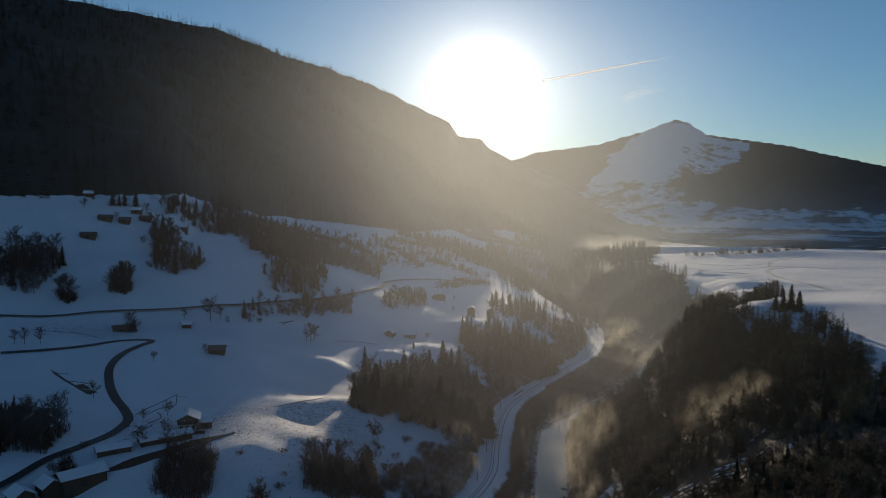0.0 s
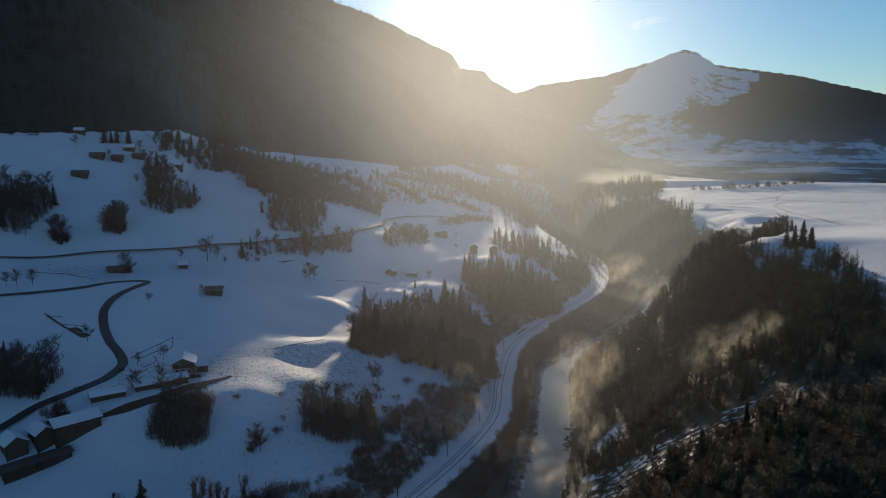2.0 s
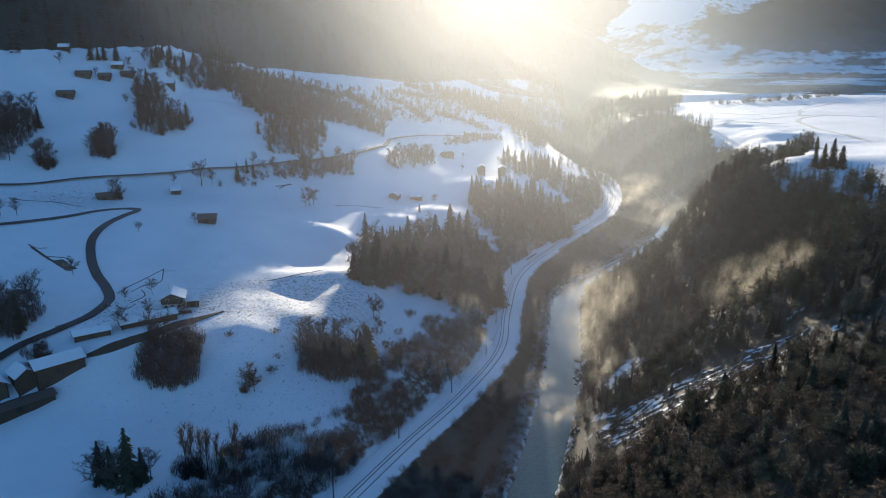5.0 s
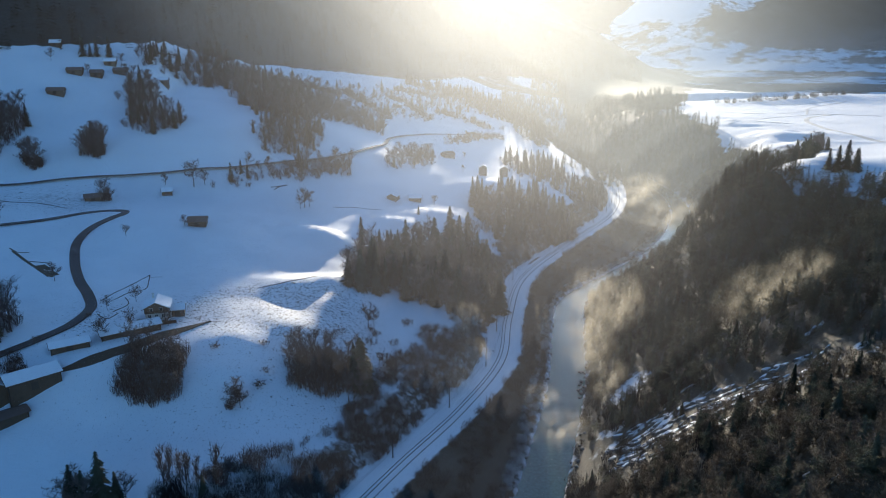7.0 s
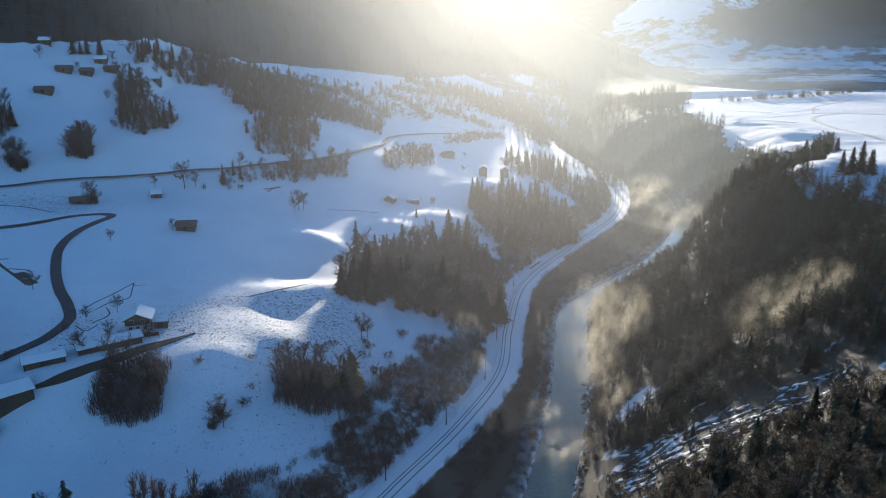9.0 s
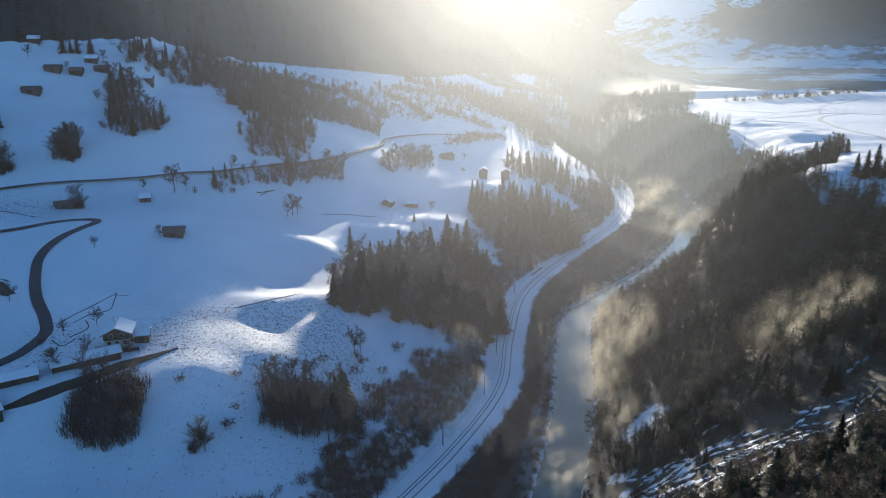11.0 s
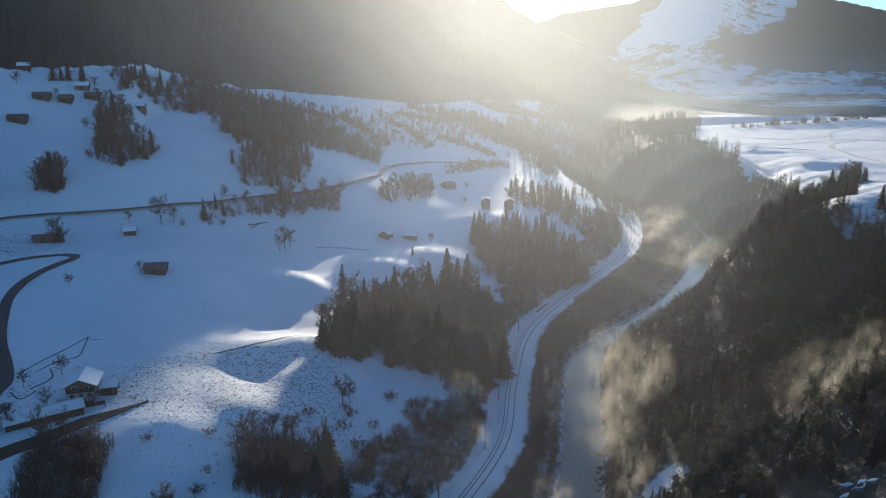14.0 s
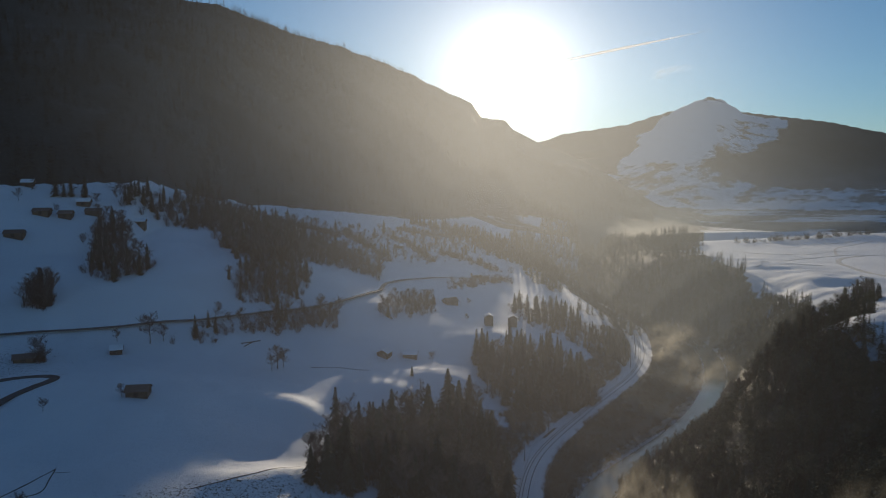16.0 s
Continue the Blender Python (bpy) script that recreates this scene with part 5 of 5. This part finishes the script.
# narrow snow-covered rock ledges on the near slope
R3 = random.Random(77)
STRATA = []
for k in range(34):
    a_, p_, l_, w_ = R3.uniform(2, 50), R3.gauss(-1, 5), R3.uniform(2, 6), R3.gauss(0, 0.15)
    c_ = (70 + 0.87 * a_ + 0.49 * p_, 199 - 0.49 * a_ + 0.87 * p_)
    STRATA.append(((c_[0] - 0.85 * l_, c_[1] + (0.5 + w_) * l_), (c_[0] + 0.85 * l_, c_[1] - (0.5 + w_) * l_)))
for line in STRATA + [((75.6, 202.3), (81.6, 202.8), (87.7, 202.7)), ((74.4, 196.2), (83.2, 187.6), (87.2, 181.5), (98.8, 179.3)), ((70.2, 180.8), (79, 181.7), (87.7, 173.6), (98, 176.3)), ((73, 188.5), (77, 182.8)), ((88.8, 205.6), (95.8, 202.4)),
             ((95.1, 164.9), (100.6, 165.2)), ((102.9, 167.7), (112.4, 178.4), (119.1, 181.2)), ((99.5, 183.8), (110.1, 185.9)), ((79.7, 193.6), (88.1, 190.5)), ((77, 199), (84, 196)), ((90, 186), (99, 182)), ((73, 168.8), (75.5, 170.7)),
             ((86.9, 137.4), (88.8, 137.1)), ((87.9, 131.8), (89.5, 131.6)), ((93.6, 132.1), (96.5, 132.7)), ((120.9, 194), (127.4, 197.1))]:
    for (xa, ya), (xb, yb) in zip(line, line[1:]):
        n_ = max(2, round(math.hypot(xb - xa, yb - ya) / 2.2))
        for k in range(n_):
            q0, q1 = (k + 0.12 * R3.random()) / n_, (k + 0.75 + 0.35 * R3.random()) / n_
            px_, py_ = R3.gauss(0, 0.45), R3.gauss(0, 0.45)
            p0 = (xa + (xb - xa) * q0 + px_, ya + (yb - ya) * q0 + py_)
            p2 = (xa + (xb - xa) * q1 + px_ * 0.3, ya + (yb - ya) * q1 + py_ * 0.3)
            p1 = ((p0[0] + p2[0]) / 2 + R3.gauss(0, 0.25), (p0[1] + p2[1]) / 2 + R3.gauss(0, 0.25))
            wide_ = R3.uniform(0.5, 1.5)
            tagged(ribbon("snow_ledge", [p0, p1, p2], wide_, R3.uniform(0.15, 0.4), M_ROOFSNOW, thick=0.3, step=0.6, lay=True, taper=0.3), "narrow rock ledge covered with snow on the steep slope", "ledge", kind="structure")
            q_ = [(a_ - 0.5 * wide_, b_ - 0.7 * wide_) for a_, b_ in (p0, p1, p2)]
            tagged(ribbon("rock_ledge", q_, wide_ * 0.8, R3.uniform(0.1, 0.35), M_ROCK, thick=0.8, step=0.6, taper=0.2), "grey rock step under the snowy ledge", "ledge", kind="structure")
g = np.random.default_rng(88)
sxr, syr = 77 + g.normal(0, 2.0, 26), 256 + g.normal(0, 7.0, 26)
for x, y in zip(sxr, syr):
    k = int(g.integers(6))
    v_, f_ = ROCKS[k][1]
    c_ = float(g.uniform(0.7, 1.8))
    x = float(line_x(RIVER, y)) + 4.5 + float(g.uniform(0, 3.5))
    tagged(mesh_object("boulder", [(a_ * c_ + x, b_ * c_ + y, d_ * c_ - 8.1) for a_, b_, d_ in v_], [tuple(int(n) for n in q) for q in f_], M_ROCK), "grey boulder with snow lying in the shallow river water", "boulder", "boulders in the river")
hx_ = np.linspace(440, 640, 46) + np.random.default_rng(3).normal(0, 4, 46)
stuff("hedgerow", (), hx_, 892 + 0.27 * (hx_ - 380) + np.random.default_rng(4).normal(0, 4, 46), np.random.default_rng(5).uniform(5, 12, 46), "dark row of bushes along the brow of the plateau", "hedge", 71, M_BRUSH, wide=0.9, protos=BRUSH)
R4 = random.Random(12)
for k in range(34):
    t_ = R4.random()
    plant(R4.choice(("spruce", "spruce", "pine", "bare")), 224 + 34 * t_ + R4.gauss(0, 7), 394 + 42 * t_ + R4.gauss(0, 8), R4.uniform(8, 13), R4, "trees at the plateau's edge", wide=1.3)
for k in range(24):
    t_ = R4.random()
    plant(R4.choice(("spruce", "spruce", "bare")), 276 + 26 * t_ + R4.gauss(0, 2), 462 + 14 * t_ + R4.gauss(0, 4), R4.uniform(8, 13), R4, "trees on the plateau field", wide=1.3)
for k in range(26):
    t_ = R4.random()
    plant(R4.choice(("spruce", "spruce", "pine")), 170 + 20 * t_ + R4.gauss(0, 4), 336 + 26 * t_ + R4.gauss(0, 5), R4.uniform(9, 14), R4, "trees on the ridge", wide=1.25)
for x, y, h in ((211, 330, 10), (214, 328, 12), (219, 329, 13.5), (222, 326, 11), (224, 330, 9)):
    plant("spruce", x, y, h, R4, "spruces beside the snowy glade", wide=1.5)


# ---- mist, haze and sun glare ----
def mist_material(name, strength, cut, scale, sheet=False, forward=0.0, tone=(0.9, 0.9, 0.9)):
    """Thin air-borne droplets, and the sheets for sun glare: mostly see-through, passing and scattering light both
    ways.
    """
    m = bpy.data.materials.new(name)
    m.use_nodes = True
    t = m.node_tree
    t.nodes.clear()
    out = t.nodes.new("ShaderNodeOutputMaterial")
    mix = t.nodes.new("ShaderNodeMixShader")
    clear = t.nodes.new("ShaderNodeBsdfTransparent")
    both = t.nodes.new("ShaderNodeMixShader")
    both.inputs["Fac"].default_value = 0.25
    tr = t.nodes.new("ShaderNodeBsdfTranslucent")
    df = t.nodes.new("ShaderNodeBsdfDiffuse")
    for n in (tr, df):
        n.inputs["Color"].default_value = (*tone, 1)
    t.links.new(tr.outputs[0], both.inputs[1])
    t.links.new(df.outputs[0], both.inputs[2])
    co = t.nodes.new("ShaderNodeTexCoord")
    noi = t.nodes.new("ShaderNodeTexNoise")
    noi.inputs["Scale"].default_value = scale
    noi.inputs["Detail"].default_value = 6
    noi.inputs["Roughness"].default_value = 0.6
    grain = t.nodes.new("ShaderNodeMapping")
    grain.inputs["Scale"].default_value = (1, 1, 1) if sheet else (1.7, 1.0, 0.9)
    grain.inputs["Rotation"].default_value = (0, 0, 0) if sheet else (0, 0.5, 0)
    t.links.new(co.outputs["Object"], grain.inputs["Vector"])
    t.links.new(grain.outputs[0], noi.inputs["Vector"])

    def calc(op, a, b, clamp=False):
        n = t.nodes.new("ShaderNodeMath")
        n.operation = op
        n.use_clamp = clamp
        for k, v_ in enumerate((a, b)):
            if isinstance(v_, (int, float)):
                n.inputs[k].default_value = v_
            else:
                t.links.new(v_, n.inputs[k])
        return n.outputs[0]

    if sheet:
        den = t.nodes.new("ShaderNodeAttribute")
        den.attribute_name = "veil"
        fac = calc("MULTIPLY", den.outputs["Fac"], calc("ADD", calc("MULTIPLY", noi.outputs["Fac"], strength), cut), True)
    else:
        ball = t.nodes.new("ShaderNodeTexGradient")
        ball.gradient_type = "SPHERICAL"
        t.links.new(co.outputs["Object"], ball.inputs["Vector"])
        body = calc("MULTIPLY", calc("SUBTRACT", noi.outputs["Fac"], cut), 3.2, True)
        fac = calc("MULTIPLY", calc("MULTIPLY", body, calc("POWER", ball.outputs["Fac"], 1.25)), strength, True)
    t.links.new(fac, mix.inputs["Fac"])
    t.links.new(clear.outputs[0], mix.inputs[1])
    # droplets send most light on, close to its way; near veils: sun glare
    fwd = t.nodes.new("ShaderNodeBsdfRefraction")
    fwd.inputs["Roughness"].default_value = 0.8
    fwd.inputs["IOR"].default_value = 1.5
    part_ = t.nodes.new("ShaderNodeMixShader")
    part_.inputs["Fac"].default_value = forward
    t.links.new(both.outputs[0], part_.inputs[1])
    t.links.new(fwd.outputs[0], part_.inputs[2])
    t.links.new(part_.outputs[0], mix.inputs[2])
    t.links.new(mix.outputs[0], out.inputs["Surface"])
    return m


# tone carries the sun's warmth: golden light put into the mist's colour
M_SUN_MIST = mist_material("mist", 0.3, 0.41, 1.4, tone=(0.9, 0.83, 0.68))
M_HAZE = mist_material("haze", 1.2, 0.4, 0.006, True, 0.02, (0.78, 0.88, 0.92))
# strong forward lobe: the sun's glare drawn on the near sheets
M_GLARE = mist_material("sun_glare_haze", 0.6, 0.7, 0.006, True, 0.22, (0.86, 0.85, 0.93))
M_CLOUD = mist_material("cloud_vapour", 0.3, 0.42, 1.2, tone=(0.95, 0.96, 1.0))


def wisp(x, y, z, sx_, sy_, sz_, turn, seed):
    """A drifting wisp: four billowing veils one behind the other."""
    g = np.random.default_rng(seed)
    V, F, base = [], [], 0
    for k in range(4):
        yy = -0.66 + 0.44 * k
        nu, nv = 15, 11
        a, b = np.meshgrid(np.linspace(-1, 1, nu), np.linspace(-1, 1, nv))
        off = yy + 0.16 * (fractal(a * 7 + k * 13, b * 7 + seed, 5, seed + k) - 0.5) * 2 - 0.2 * a * a
        V.append(np.stack([a.ravel(), off.ravel(), b.ravel()], 1))
        i = (np.arange(nv - 1)[:, None] * nu + np.arange(nu - 1)[None]).ravel()
        F.append(np.stack([i, i + 1, i + 1 + nu, i + nu], 1) + base)
        base += nu * nv
    ob = new("mist_wisp", fast_mesh("mist_wisp", np.concatenate(V), np.concatenate(F), M_SUN_MIST, True))
    ob.matrix_basis = Matrix.Translation((x, y, z)) @ Matrix.Rotation(turn, 4, "Z") @ Matrix.Diagonal((sx_, sy_, sz_, 1))
    return tagged(ob, "pale mist wisp, warm sunlight in its colour, drifting over the valley", "mist", kind="stuff")


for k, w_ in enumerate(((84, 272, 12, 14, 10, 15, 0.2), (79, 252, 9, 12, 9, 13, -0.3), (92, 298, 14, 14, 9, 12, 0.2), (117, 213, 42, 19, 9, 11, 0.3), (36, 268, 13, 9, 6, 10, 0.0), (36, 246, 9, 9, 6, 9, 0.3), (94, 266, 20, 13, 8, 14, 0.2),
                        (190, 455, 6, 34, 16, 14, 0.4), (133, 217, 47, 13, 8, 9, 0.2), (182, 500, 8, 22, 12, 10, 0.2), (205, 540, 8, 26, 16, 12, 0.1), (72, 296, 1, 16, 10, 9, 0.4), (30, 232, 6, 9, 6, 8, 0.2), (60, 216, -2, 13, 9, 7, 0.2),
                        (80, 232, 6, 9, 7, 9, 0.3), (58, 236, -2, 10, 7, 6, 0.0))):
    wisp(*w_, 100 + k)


def veil(y, x0, x1, top, amount, low, seed):
    """A thin sheet for haze and sun glare across the valley, denser near the ground, thinning out to its edges."""
    nu, nv = 61, 25
    a, b = np.meshgrid(np.linspace(x0, x1, nu), -10 + (top + 10) * np.linspace(0, 1, nv) ** 1.6)
    yy = y + (fractal(a, b, 120, seed) - 0.5) * 40
    w_ = line_x(RIVER, np.full_like(a, y))
    den = amount + low * np.exp(-np.maximum(b, 0) / 40.0) * np.exp(-((a - w_ - 15) / 80.0) ** 2)
    # near sheets gathered toward the sun's bearing, standing in for its glare
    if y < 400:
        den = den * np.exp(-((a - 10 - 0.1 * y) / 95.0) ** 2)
    den = den * smooth(x0, x0 + 0.45 * (x1 - x0), a) * smooth(x1, x1 - 0.3 * (x1 - x0), a) * smooth(top, top * 0.55, b)
    i = (np.arange(nv - 1)[:, None] * nu + np.arange(nu - 1)[None]).ravel()
    f_ = np.stack([i, i + 1, i + 1 + nu, i + nu], 1)
    me = fast_mesh("haze", np.stack([a.ravel(), yy.ravel(), b.ravel()], 1), f_, M_GLARE if y < 400 else M_HAZE, True)
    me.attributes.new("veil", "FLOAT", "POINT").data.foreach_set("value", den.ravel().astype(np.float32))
    return tagged(new("haze", me), "thin sheet of sunlit haze and sun glare across the valley", "haze", kind="stuff")


for k, (y, x0, x1, top, amount, low) in enumerate((
        (170, -260, 300, 190, 0.0095, 0.0), (215, -300, 330, 210, 0.010, 0.006), (260, -320, 340, 230, 0.010, 0.008), (300, -340, 350, 250, 0.010, 0.008), (345, -350, 360, 270, 0.010, 0.008),
        (385, -230, 380, 230, 0.010, 0.014), (425, -230, 400, 240, 0.012, 0.024), (465, -230, 400, 260, 0.013, 0.028), (515, -230, 400, 280, 0.015, 0.022), (570, -230, 420, 300, 0.016, 0.022),
        (640, -230, 480, 330, 0.018, 0.022), (760, -230, 480, 350, 0.022, 0.022), (930, -230, 560, 400, 0.026, 0.02), (1150, -230, 640, 460, 0.03, 0.015),
        (1300, 250, 1700, 70, 0.06, 0.0), (1500, 200, 1900, 90, 0.09, 0.0), (1900, 250, 2500, 120, 0.11, 0.0), (2400, 300, 3000, 170, 0.11, 0.0), (2780, 300, 3300, 250, 0.08, 0.0))):
    veil(y, x0, x1, top, amount, low, 300 + k)


# ---- vapour in the sky ----
def sky_point(az, el, d):
    a, e = radians(az), radians(el)
    return Vector((EYE[0] + d * math.sin(a) * math.cos(e), EYE[1] + d * math.cos(a) * math.cos(e), EYE[2] + d * math.sin(e)))


M_VAPOUR = mist_material("vapour", 1.0, 0.35, 0.01, True)
v, f, dens = [], [], []
a0, a1 = sky_point(13.4, 9.2, 4600), sky_point(24.2, 10.9, 4600)
for k in range(40):
    t_ = k / 40
    p0, p1 = a0.lerp(a1, t_), a0.lerp(a1, t_ + 1 / 40)
    r_ = 9 * (1 - 0.6 * t_) * (0.8 + 0.4 * random.random())
    n0 = len(v)
    stick(v, f, p0, p1, r_, r_, 6)
    dens += [0.55 * math.sin(math.pi * min(1, 0.12 + t_)) + 0.05] * (len(v) - n0)
me = fast_mesh("contrail", np.array(v), np.array(f), M_VAPOUR)
me.attributes.new("veil", "FLOAT", "POINT").data.foreach_set("value", np.array(dens, np.float32))
tagged(new("contrail", me), "thin white vapour trail in the clear blue sky", "contrail", kind="stuff")
for k, (az_, el_, w_, h_) in enumerate(((21.6, 8.3, 150, 26), (20.6, 8.0, 90, 40))):
    cl = wisp(*sky_point(az_, el_, 4500), w_, 60, h_, -radians(az_), 400 + k)
    cl.name = "cloud"
    cl.data.materials[0] = M_CLOUD
    tagged(cl, "small thin white cloud above the snowy peak", "cloud", kind="stuff")
